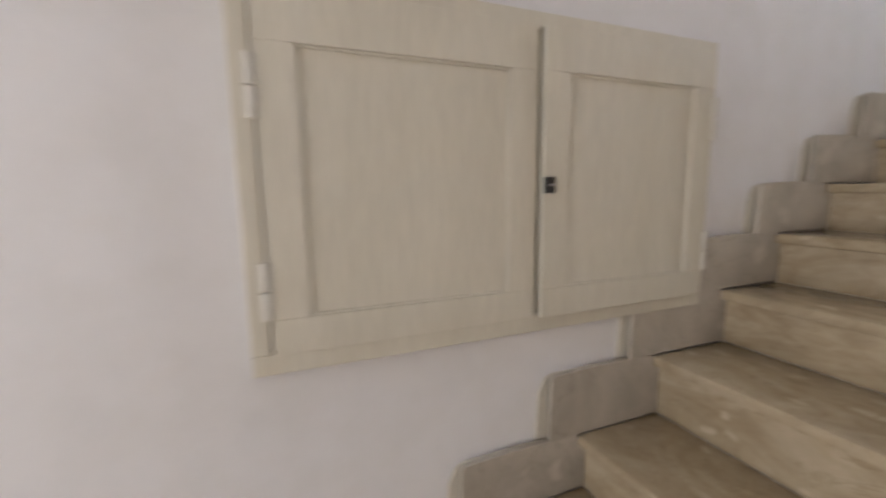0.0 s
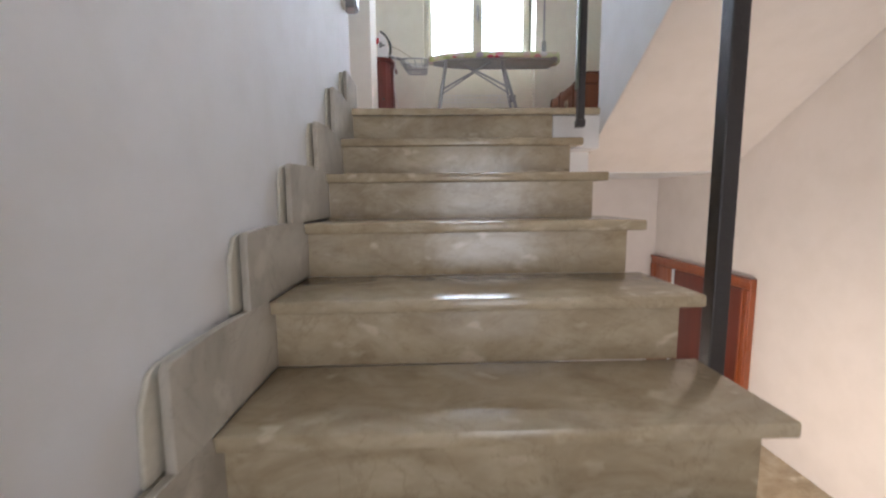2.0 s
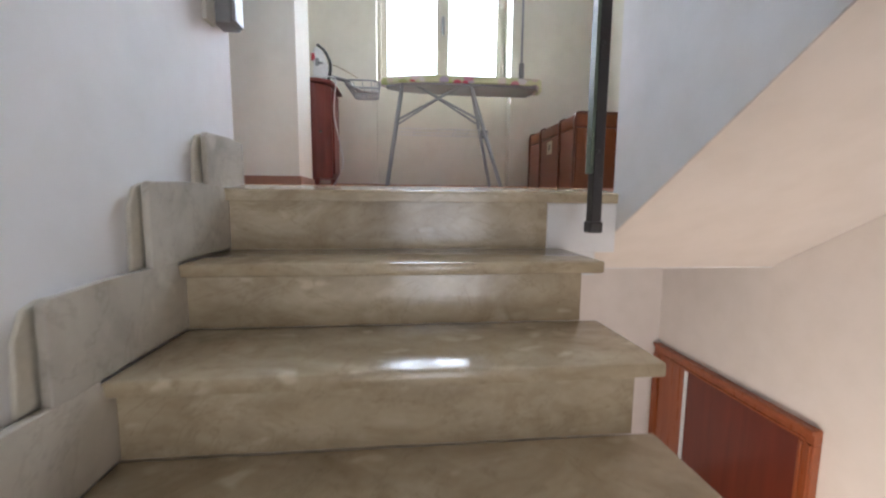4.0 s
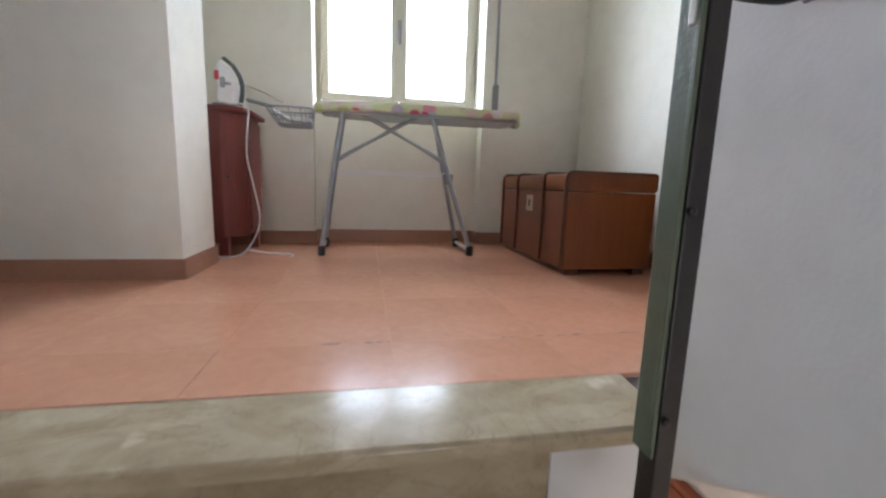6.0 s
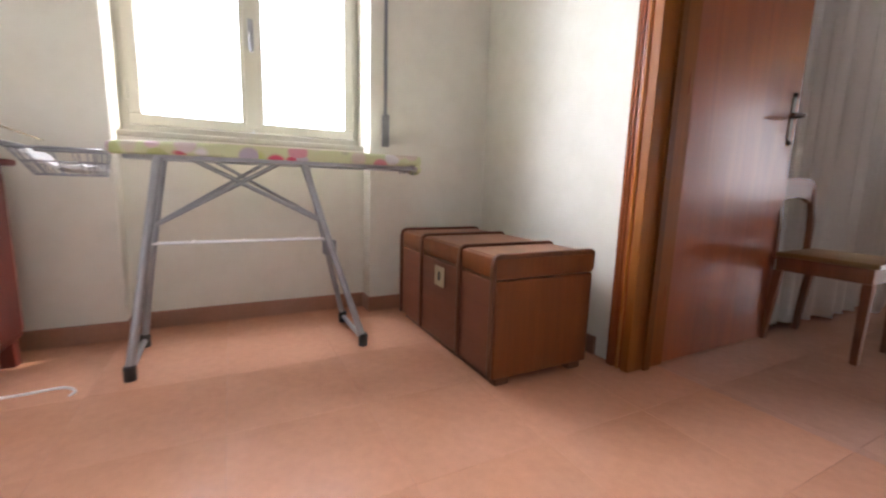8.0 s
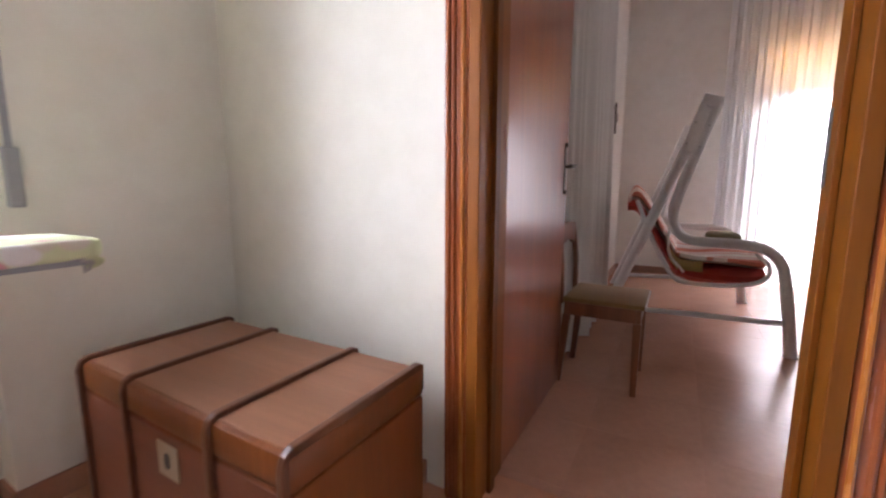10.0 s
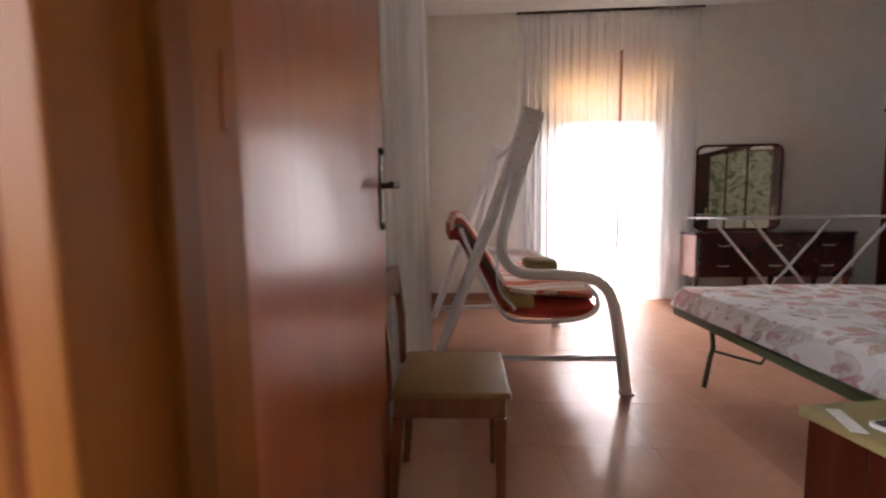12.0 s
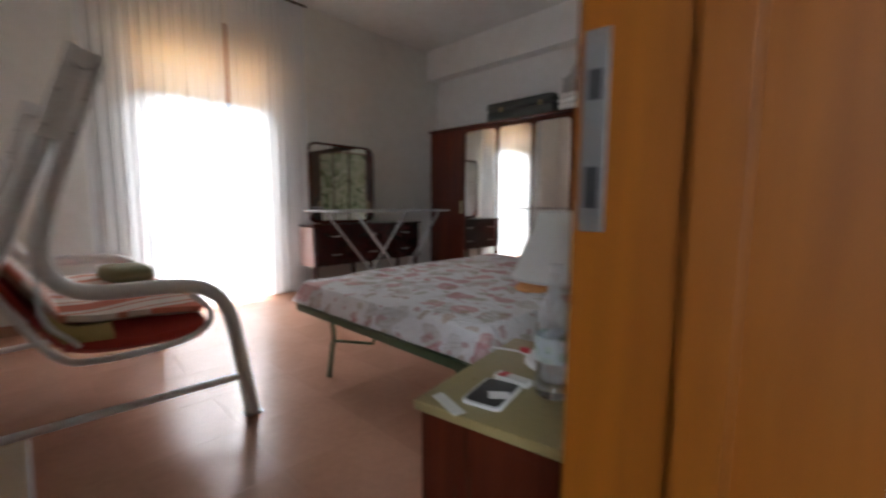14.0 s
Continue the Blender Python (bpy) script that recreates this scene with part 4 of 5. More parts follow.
top = part("top", prism([(SX0 - 0.01, SY0 - 0.015), (SX1 - 0.06, SY0 - 0.018), (SX1 + 0.015, SY0 + 0.02), (SX1 + 0.035, SY0 + 0.10), (SX1 + 0.035, SY1 + 0.0), (SX0 - 0.01, SY1 + 0.0)], "z", 0.7252, 0.748, bevel=0.006), "cabinet_red", sew)
part("door", prism([(SY0 + 0.11, 0.13), (SY0 + 0.11, 0.70), (SY1 - 0.05, 0.70), (SY1 - 0.05, 0.13)], "x", SX1 + 0.0005, SX1 + 0.014, bevel=0.005), "cabinet_red", sew)
part("keyhole", lathe([(0.008, 0), (0.011, 0.002), (0.011, 0.01), (0.007, 0.014)], (SX1 - 0.06, SY0 - 0.0, 0.40), 10), "bronze", sew)
for x, y in ((SX0 + 0.03, SY0 + 0.03), (SX1 - 0.10, SY0 + 0.025), (SX0 + 0.03, SY1 - 0.06), (SX1 - 0.03, SY1 - 0.06)):
    part("foot", prism([(x - 0.022, y - 0.022), (x + 0.022, y - 0.022), (x + 0.022, y + 0.022), (x - 0.022, y + 0.022)], "z", 0.0, 0.0998, bevel=0.003), "cabinet_red", sew)
part("plinth_rail", box(SX0 + 0.052, SX1 - 0.123, SY0 + 0.012, SY0 + 0.025, 0.07, 0.0998), "cabinet_red", sew)

iron = thing("clothes_iron", (-0.02, 1.72, 0.748), "white clothes iron with red button standing on its heel", "iron")
bm = prism([(-0.075, 0.752), (0.012, 0.752), (0.03, 0.80), (0.03, 0.86), (0.005, 0.93), (-0.035, 0.965), (-0.055, 0.955), (-0.07, 0.90), (-0.055, 0.84), (-0.05, 0.79)], "y", 1.685, 1.755, bevel=0.012)
part("shell", bm, "white_plastic", iron, smooth=True)
part("sole_plate", tube(arc([(0.035, 1.72, 0.76), (0.047, 1.72, 0.82), (0.045, 1.72, 0.88), (0.012, 1.72, 0.945), (-0.035, 1.72, 0.985)]), 0.013, flat=0.5), "dark_leather", iron, smooth=True)
# Grey patch laid on the closed shell as the shade of the grip's hollow.
part("grip_shade", prism([(-0.032 + a, 0.862 + b) for a, b in rounded(0.026, 0.052, 0.011)], "y", 1.6835, 1.6848), "grey_plastic", iron, "flat grey patch painted as the shade in the grip opening")
part("heel", box(-0.085, 0.02, 1.68, 1.76, 0.7485, 0.765, 0.006), "grey_plastic", iron)
part("button", box(-0.070, -0.044, 1.683, 1.757, 0.872, 0.918, 0.006), "red_plastic", iron, "red button")
part("dial", lathe([(0.016, 0), (0.019, 0.003), (0.019, 0.01), (0.012, 0.013)], (-0.01, 1.688, 0.85), 14), "grey_plastic", iron)
flex = thing("iron_flex", (0.12, 1.68, 0.0), "white power cord hanging from the iron to the floor", "cord")
part("cord", tube(arc([(-0.06, 1.71, 0.78), (0.0, 1.66, 0.757), (0.06, 1.636, 0.757), (0.097, 1.622, 0.73), (0.085, 1.63, 0.62), (0.082, 1.625, 0.5), (0.11, 1.615, 0.36), (0.135, 1.61, 0.2), (0.10, 1.60, 0.09), (0.04, 1.60, 0.02), (-0.05, 1.60, 0.008), (-0.12, 1.62, 0.007)], 7), 0.0042), "white_plastic", flex, smooth=True)
part("loose_loop", tube(arc([(0.07, 1.60, 0.045), (0.15, 1.66, 0.02), (0.24, 1.70, 0.007), (0.28, 1.66, 0.006), (0.275, 1.63, 0.006)], 6), 0.004), "white_plastic", flex, smooth=True)
part("iron_hose", tube(arc([(0.03, 1.72, 0.87), (0.12, 1.78, 0.85), (0.22, 1.84, 0.81)], 5), 0.003), "brass", flex, smooth=True)

# ---- landing: trunk ----
trunk = thing("travel_trunk", (1.78, 1.55, 0.0), "old brown wooden travel trunk with battens and a lock", "trunk")
TX0, TX1, TY0, TY1, TH = 1.545, 1.99, 1.125, 1.99, 0.47
part("body", box(TX0, TX1, TY0, TY1, 0.03, 0.385, 0.006), "trunk_wood", trunk)
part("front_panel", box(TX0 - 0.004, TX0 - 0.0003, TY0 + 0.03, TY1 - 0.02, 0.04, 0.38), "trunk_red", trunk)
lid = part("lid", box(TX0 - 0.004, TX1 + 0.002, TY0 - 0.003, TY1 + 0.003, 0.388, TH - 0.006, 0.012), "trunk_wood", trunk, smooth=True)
part("lid_top", box(TX0 + 0.012, TX1 - 0.012, TY0 + 0.015, TY1 - 0.015, TH - 0.0058, TH - 0.002, 0.001), "trunk_top", lid, "paler brown lid board")
for y in (TY0 + 0.012, TY0 + 0.245, TY0 + 0.605, TY1 - 0.012):
    r = 0.03
    o = [(TX0 - 0.016, 0.035), (TX0 - 0.016, TH - r), (TX0 - 0.016 + r * 0.3, TH - r * 0.3 + 0.008), (TX0 - 0.016 + r, TH + 0.010), (TX1 - 0.01, TH + 0.010), (TX1 + 0.008, TH), (TX1 + 0.008, 0.40),
         (TX1 + 0.0025, 0.40), (TX1 + 0.0025, TH - 0.006), (TX0 + 0.01, TH - 0.006), (TX0 - 0.0045, TH - 0.024), (TX0 - 0.0045, 0.035)]
    part("batten", prism(o, "y", y - 0.010, y + 0.010, bevel=0.004), "trunk_dark", trunk)
lock = part("lock_plate", box(TX0 - 0.008, TX0 - 0.0045, 1.50, 1.585, 0.275, 0.36, 0.001), "pale_brass", trunk, "pale brass lock plate")
part("keyhole", prism([(1.5425 + a, 0.318 + b) for a, b in rounded(0.022, 0.04, 0.010)], "x", TX0 - 0.0095, TX0 - 0.0081), "black", lock)
for x in (TX0 + 0.05, TX1 - 0.05):
    part("runner", box(x - 0.03, x + 0.03, TY0 + 0.01, TY1 - 0.01, 0.0, 0.0298, 0.003), "trunk_dark", trunk)

# ---- bedroom: chair beside the door ----
chair = thing("wooden_chair", (3.25, 0.84, 0.0), "plain brown wooden chair with an olive seat", "chair")
CX0, CX1, CY0, CY1 = 3.07, 3.42, 0.66, 1.0
part("seat", box(CX0 - 0.012, CX1 + 0.012, CY0 - 0.015, CY1 + 0.005, 0.415, 0.438, 0.008), "seat_pad", chair, "olive-brown seat panel", smooth=True)
for a, b, c, d in ((CX0, CX1, CY0, CY0 + 0.02), (CX0, CX1, CY1 - 0.02, CY1), (CX0, CX0 + 0.02, CY0 + 0.02, CY1 - 0.02), (CX1 - 0.02, CX1, CY0 + 0.02, CY1 - 0.02)):
    part("apron", box(a, b, c, d, 0.35, 0.4148, 0.002), "chair_wood", chair)


def taper(x, y, z0, z1, a, b, dx=0, dy=0):
    bm = bmesh.new()
    q = [bm.verts.new((x + dx + sx * a, y + dy + sy * a, z0)) for sx, sy in ((-1, -1), (1, -1), (1, 1), (-1, 1))]
    p = [bm.verts.new((x + sx * b, y + sy * b, z1)) for sx, sy in ((-1, -1), (1, -1), (1, 1), (-1, 1))]
    fs = [bm.faces.new(q), bm.faces.new(p)] + [bm.faces.new((q[i], q[(i + 1) % 4], p[(i + 1) % 4], p[i])) for i in range(4)]
    bmesh.ops.bevel(bm, geom=bm.edges[:], offset=0.003, segments=2, profile=0.5, affect="EDGES")
    return bm


for x in (CX0 + 0.014, CX1 - 0.014):
    part("leg", taper(x, CY0 + 0.014, 0, 0.3498, 0.013, 0.018), "chair_wood", chair)
    part("leg", taper(x, CY1 - 0.012, 0, 0.3498, 0.013, 0.018, 0, 0.03), "chair_wood", chair)
    part("back_post", prism([(CY1 + 0.006, 0.40), (CY1 + 0.032, 0.40), (CY1 + 0.036, 0.58), (CY1 + 0.054, 0.765), (CY1 + 0.03, 0.765), (CY1 + 0.010, 0.58)], "x", x - 0.015, x + 0.015, bevel=0.004), "chair_wood", chair)
part("top_rail", prism([(CX0 + 0.032, 0.665), (CX0 - 0.002, 0.72), (CX0 + 0.002, 0.765), (CX0 + 0.04, 0.782), (3.245, 0.79), (CX1 - 0.04, 0.782), (CX1 - 0.002, 0.765), (CX1 + 0.002, 0.72), (CX1 - 0.032, 0.665), (CX1 - 0.08, 0.69), (3.245, 0.70), (CX0 + 0.08, 0.69)], "y", CY1 + 0.028, CY1 + 0.053, bevel=0.004), "chair_wood", chair)
part("white_edge", box(CX0 - 0.011, CX1 + 0.011, CY0 - 0.0175, CY0 - 0.0152, 0.418, 0.436), "white_plastic", chair, "pale strip along the seat edge")

# ---- bedroom: garden swing seat ----
swing = thing("swing_seat", (4.8, 0.5, 0.0), "white tubular swing seat with striped red cushions", "garden swing")
F, R, WV = Vector((4.03, -0.07, 0)), Vector((4.30, 0.99, 0)), Vector((1.30, 0.09, 0))


def side(s, z, w=0.0):
    """A point of the swing: s from the front foot to the back foot, height, w from the near side to the far side."""
    p = F.lerp(R, s) + WV * w
    return (p.x, p.y, z)


def bar(points, r, name, parent, flat=1.0, smoothed=True):
    return part(name, tube(arc(points, 6) if smoothed else points, r, flat=flat), "white_frame", parent, smooth=True)


for w in (0.0, 1.0):
    fr = bar([side(1.0, 0.0, w), side(0.73, 0.75, w), side(0.465, 1.49, w)], 0.033, "back_leg", swing, 1.0, False)
    bar([side(0.0, 0.0, w), side(0.03, 0.25, w), side(0.07, 0.50, w), side(0.14, 0.60, w), side(0.26, 0.628, w), side(0.46, 0.628, w), side(0.55, 0.655, w), side(0.60, 0.73, w), side(0.605, 0.83, w), side(0.565, 1.0, w), side(0.495, 1.25, w), side(0.425, 1.48, w)], 0.031, "front_leg", fr)
    bar([side(0.96, 0.10, w), side(0.03, 0.19, w)], 0.016, "stretcher", fr, 1.0, False)
    a, b = Vector(side(0.548, 1.19, w)), Vector(side(0.447, 1.515, w))
    along, out = (b - a).normalized(), WV.normalized()
    across = along.cross(out).normalized()
    bm = bmesh.new()
    cs = [[bm.verts.new(p + across * i * 0.056 + out * j * 0.034) for i, j in ((-1, -1), (1, -1), (1, 1), (-1, 1))] for p in (a, b)]
    for k in range(4):
        bm.faces.new((cs[0][k], cs[0][(k + 1) % 4], cs[1][(k + 1) % 4], cs[1][k]))
    bm.faces.new(cs[0]), bm.faces.new(cs[1][::-1])
    bmesh.ops.recalc_face_normals(bm, faces=bm.faces)
    bmesh.ops.bevel(bm, geom=bm.edges[:], offset=0.005, segments=2, affect="EDGES", profile=0.5)
    hp_ = part("head_plate", bm, "white_frame", fr)
    for f in (0.12, 0.5):
        for i in (-1, 1):
            p = a.lerp(b, f) + across * i * 0.038 - out * 0.036
            part("bolt", box(p.x - 0.006, p.x + 0.006, p.y - 0.006, p.y + 0.006, p.z - 0.006, p.z + 0.006, 0.002), "steel", hp_)
    bm = lathe([(0.02, -0.03), (0.034, -0.028), (0.034, 0.028), (0.02, 0.03)], (0, 0, 0), 16)
    bmesh.ops.rotate(bm, verts=bm.verts, cent=(0, 0, 0), matrix=Matrix.Rotation(radians(90), 3, "Y"))
    bmesh.ops.translate(bm, verts=bm.verts, vec=Vector(side(0.457, 1.475, w)) - Vector((0.03, 0, 0)))
    part("pivot_knob", bm, "white_plastic", fr, smooth=True)
    for s in (0.0, 1.0):
        x, y, z = side(s, 0.0, w)
        part("foot", box(x - 0.03, x + 0.03, y - 0.035, y + 0.035, 0.0, 0.012, 0.004), "white_frame", fr)
bar([side(0.44, 1.43, 0.02), side(0.44, 1.43, 0.98)], 0.02, "top_bar", swing, 1.0, False)
seat_loop = [side(0.82, 0.88), side(0.72, 0.63), side(0.59, 0.38), side(0.47, 0.335), side(0.22, 0.365), side(0.12, 0.42), side(0.11, 0.50), side(0.17, 0.575)]
for w in (0.07, 0.93):
    bar([tuple(Vector(p) + WV * w) for p in seat_loop], 0.014, "seat_frame", swing)
    bar([side(0.52, 0.40, w), side(0.62, 0.62, w), side(0.50, 1.38, w)], 0.009, "hanger", swing)


def cushion(profile, thick, w0, w1, mat, name, label, puff=0.02):
    """A padded sheet: a line of (s, z) drawn across the swing."""
    bm = bmesh.new()
    rows = []
    line = [Vector((s, z, 0)) for s, z in profile]
    line = [Vector(p) for p in arc(line, 5)]
    n = 22
    for side_ in (1, -1):
        for p in (line if side_ == 1 else line[::-1]):
            row = []
            for k in range(n + 1):
                w = w0 + (w1 - w0) * k / n
                edge = min(1.0, 6 * min(k, n - k) / n + 0.25)
                q = Vector(side(p.x, p.y, w))
                q.z += side_ * thick / 2 * edge + (puff * 0.6 * noise.noise((p.x * 4, w * 5, side_)) if side_ == 1 else 0)
                row.append(bm.verts.new(q))
            rows.append(row)
    for i in range(len(rows)):
        a, b = rows[i], rows[(i + 1) % len(rows)]
        for k in range(n):
            bm.faces.new((a[k], a[k + 1], b[k + 1], b[k]))
    for k in (0, n):
        bm.faces.new([r[k] for r in rows])
    return part(name, bm, mat, swing, label, smooth=True)


cushion([(0.12, 0.50), (0.30, 0.51), (0.46, 0.505), (0.57, 0.52)], 0.11, 0.09, 0.91, "stripe", "seat_cushion", "striped red, cream and ochre seat cushion")
cushion([(0.555, 0.50), (0.64, 0.66), (0.745, 0.835), (0.80, 0.91), (0.845, 0.92), (0.875, 0.86)], 0.12, 0.09, 0.91, "stripe", "back_cushion", "striped red and cream back cushion")
cushion([(0.115, 0.425), (0.24, 0.40), (0.44, 0.395), (0.55, 0.42)], 0.145, 0.075, 0.925, "red_canvas", "seat_base", "dark red canvas seat base")
cushion([(0.57, 0.42), (0.69, 0.63), (0.81, 0.83), (0.88, 0.85)], 0.10, 0.085, 0.915, "red_canvas", "back_base", "dark red canvas back")
cushion([(0.42, 0.445), (0.49, 0.435), (0.55, 0.45), (0.61, 0.52)], 0.085, 0.070, 0.2, "gold_canvas", "cushion_corner", "ochre canvas corner of the cushion")
pil = thing("cushion", (*side(0.3, 0)[:2], 0.50), "small olive cushion lying on the swing seat", "cushion")
bm = bmesh.new()
bmesh.ops.create_uvsphere(bm, u_segments=20, v_segments=12, radius=1.0)
for v in bm.verts:
    c = v.co.copy()
    p = Vector(side(0.235 + 0.10 * math.copysign(abs(c.x) ** 0.45, c.x), 0.592 + 0.048 * math.copysign(abs(c.z) ** 0.8, c.z), 0.62 + 0.13 * math.copysign(abs(c.y) ** 0.6, c.y)))
    v.co = p
part("cover", bm, "olive_canvas", pil, smooth=True)

# ---- bedroom: folding bed ----
bed = thing("folding_bed", (3.7, -1.45, 0.0), "green metal folding bed frame", "bed")
BX0, BX1, BY0, BY1 = 3.0, 4.44, -2.40, -0.51
for y in (BY0, BY1):
    part("frame_rail", box(BX0 + 0.02, BX1 - 0.02, y - 0.014, y + 0.014, 0.335, 0.375, 0.004), "bed_green", bed)
for x in (BX0, BX1):
    part("frame_rail", box(x - 0.014, x + 0.014, BY0 + 0.0, BY1 - 0.0, 0.335, 0.375, 0.004), "bed_green", bed)
for i in range(12):
    y = BY0 + 0.1 + i * 0.155
    part("slat", box(BX0 + 0.016, BX1 - 0.016, y - 0.02, y + 0.02, 0.352, 0.362), "steel", bed)
for y in (BY1 - 0.02, BY0 + 0.02):
    for x, s in ((BX1 - 0.385, -1), (BX0 + 0.05, 1)):
        lg = part("leg", tube(arc([(x - 0.03 * s, y, 0.34), (x - 0.01 * s, y, 0.24), (x - 0.03 * s, y, 0.19), (x - 0.075 * s, y, 0.0)], 4), 0.013), "bed_green", bed, smooth=True)
        part("brace", tube([(x - 0.01 * s, y, 0.225), (x + 0.20 * s, y - 0.1, 0.235), (x + 0.24 * s, y - 0.12, 0.335)], 0.008), "bed_green", lg, smooth=True)
mat_ = thing("mattress", (3.72, -1.45, 0.375), "thin mattress in a rumpled white sheet with pink blossoms", "mattress")
bm = bmesh.new()
bmesh.ops.create_grid(bm, x_segments=46, y_segments=56, size=0.5)
for v in bm.verts:
    u, w = v.co.x * 2, v.co.y * 2
    ex, ey = max(0, abs(u) - 0.93) / 0.07, max(0, abs(w) - 0.95) / 0.05
    fall = max(ex, ey)
    h = 0.135 - 0.125 * fall ** 1.7
    h += (1 - fall) * (0.012 * noise.noise((u * 2.5, w * 2.5, 0)) + 0.008 * noise.noise((u * 9, w * 3, 2)) + 0.02 * (1 - u * u) * (1 - w * w))
    wob = 0.010 * noise.noise((u * 6, w * 6, 5)) * fall
    v.co = Vector((3.72 + u * 0.735 + wob, -1.455 + w * 0.965 + wob, 0.378 + h))
part("sheet", bm, "sheet", mat_, smooth=True)
part("mattress_core", box(3.02, 4.42, -2.385, -0.525, 0.3765, 0.47, 0.02), "paper", mat_)
orange = thing("orange_cloth", (3.27, -1.24, 0.5), "crumpled orange cloth lying on the bed", "cloth")
bm = bmesh.new()
bmesh.ops.create_icosphere(bm, subdivisions=3, radius=1.0)
for v in bm.verts:
    c = v.co
    v.co = Vector((3.27 + c.x * 0.10, -1.24 + c.y * 0.09, 0.525 + max(c.z, -0.4) * 0.035 + 0.02 * noise.noise(c * 3)))
part("cloth", bm, "orange_cloth", orange, smooth=True)

# ---- bedroom: bedside table ----
stand = thing("bedside_table", (2.53, -0.15, 0.0), "mahogany bedside table with an olive top", "bedside table")
NX0, NX1, NY0, NY1, NH = 2.33, 2.735, -0.44, 0.05, 0.55
part("body", box(NX0, NX1, NY0, NY1, 0.08, NH - 0.022, 0.004), "mahogany", stand)
part("top", box(NX0 - 0.0, NX1 + 0.012, NY0 - 0.01, NY1 + 0.012, NH - 0.0218, NH, 0.004), "stand_top", stand, "olive laminate top")
for z0, z1 in ((0.10, 0.30), (0.315, 0.515)):
    dr = part("drawer", box(NX1 + 0.0003, NX1 + 0.014, NY0 + 0.02, NY1 - 0.02, z0, z1, 0.004), "mahogany", stand)
    part("knob", lathe([(0.006, 0), (0.014, 0.006), (0.014, 0.012), (0.004, 0.016)], (NX1 + 0.022, (NY0 + NY1) / 2, (z0 + z1) / 2 - 0.008), 12), "brass", dr, smooth=True)
for x in (NX0 + 0.025, NX1 - 0.025):
    for y in (NY0 + 0.025, NY1 - 0.025):
        part("foot", taper(x, y, 0, 0.0798, 0.013, 0.019), "mahogany", stand)
stand.location = (2.588, -0.185, 0.0)
stand.rotation_euler = (0, 0, radians(9))
lampx, lampy = 2.65, -0.325
table_lamp = thing("table_lamp", (lampx, lampy, NH), "table lamp with a white conical shade", "lamp")
part("base", lathe([(0.065, 0.0), (0.07, 0.004), (0.068, 0.02), (0.045, 0.035), (0.028, 0.045), (0.022, 0.06), (0.034, 0.10), (0.034, 0.14), (0.018, 0.18), (0.011, 0.22), (0.011, 0.26)], (lampx, lampy, NH + 0.0005), 24), "white_plastic", table_lamp, smooth=True)
bm = bmesh.new()
rings = [[bm.verts.new((lampx + r * math.cos(2 * math.pi * k / 40), lampy + r * math.sin(2 * math.pi * k / 40), z)) for k in range(40)] for r, z in ((0.108, 0.785), (0.043, 0.953))]
for k in range(40):
    bm.faces.new((rings[0][k], rings[0][(k + 1) % 40], rings[1][(k + 1) % 40], rings[1][k]))
bmesh.ops.solidify(bm, geom=bm.faces[:], thickness=0.0015)
part("shade", bm, "shade_cloth", table_lamp, "white pleated cloth shade", smooth=True)
for r, z in ((0.108, 0.785), (0.043, 0.953)):
    part("shade_ring", tube([(lampx + r * math.cos(a * math.pi / 16), lampy + r * math.sin(a * math.pi / 16), z) for a in range(33)], 0.0028, seg=6), "white_plastic", table_lamp)
part("red_switch", box(lampx + 0.045, lampx + 0.07, lampy + 0.03, lampy + 0.045, NH + 0.03, NH + 0.042, 0.002), "red_plastic", table_lamp)
part("bulb", lathe([(0.012, 0), (0.012, 0.02), (0.028, 0.05), (0.024, 0.075), (0.006, 0.088)], (lampx, lampy, 0.811), 16), "white_plastic", table_lamp, smooth=True)
part("spoke", tube([(lampx - 0.085, lampy, 0.835), (lampx + 0.085, lampy, 0.835)], 0.002, seg=6), "steel", table_lamp)
bx, by = 2.562, -0.172
bottle = thing("water_bottle", (bx, by, NH), "clear plastic water bottle, half full, with a pale label", "bottle")
prof = [(0.03, 0.0), (0.04, 0.006), (0.042, 0.02), (0.039, 0.032), (0.042, 0.045), (0.042, 0.16), (0.039, 0.17), (0.042, 0.18), (0.041, 0.205), (0.03, 0.235), (0.018, 0.255), (0.0135, 0.268), (0.0135, 0.285)]
part("bottle_wall", lathe([(r * 0.97, z * 0.98) for r, z in prof], (bx, by, NH + 0.0005), 28), "water_plastic", bottle, smooth=True)
part("cap", lathe([(0.0155, 0.0), (0.016, 0.002), (0.016, 0.016), (0.0145, 0.018)], (bx, by, NH + 0.277), 20), "white_plastic", bottle)
bm = bmesh.new()
rings = [[bm.verts.new((bx + r * math.cos(2 * math.pi * k / 36), by + r * math.sin(2 * math.pi * k / 36), NH + z)) for k in range(36)] for r, z in ((0.0413, 0.085), (0.0413, 0.140), (0.0417, 0.140), (0.0417, 0.085))]
for a, b in zip(rings, rings[1:] + rings[:1]):
    for k in range(36):
        bm.faces.new((a[k], a[(k + 1) % 36], b[(k + 1) % 36], b[k]))
part("paper_label", bm, "pale_label", bottle, "pale blue printed label", smooth=True)
part("water", lathe([(0.036, 0.004), (0.0385, 0.012), (0.0385, 0.09)], (bx, by, NH + 0.001), 28), "water", bottle, smooth=True)
flyer = thing("folded_leaflet", (2.64, 0.0, NH), "folded white paper leaflet on the bedside table", "paper")
bm = prism([(2.749, 0.018), (2.747, -0.009), (2.651, 0.022), (2.658, 0.049)], "z", NH + 0.0006, NH + 0.002)
part("sheet", bm, "paper", flyer)
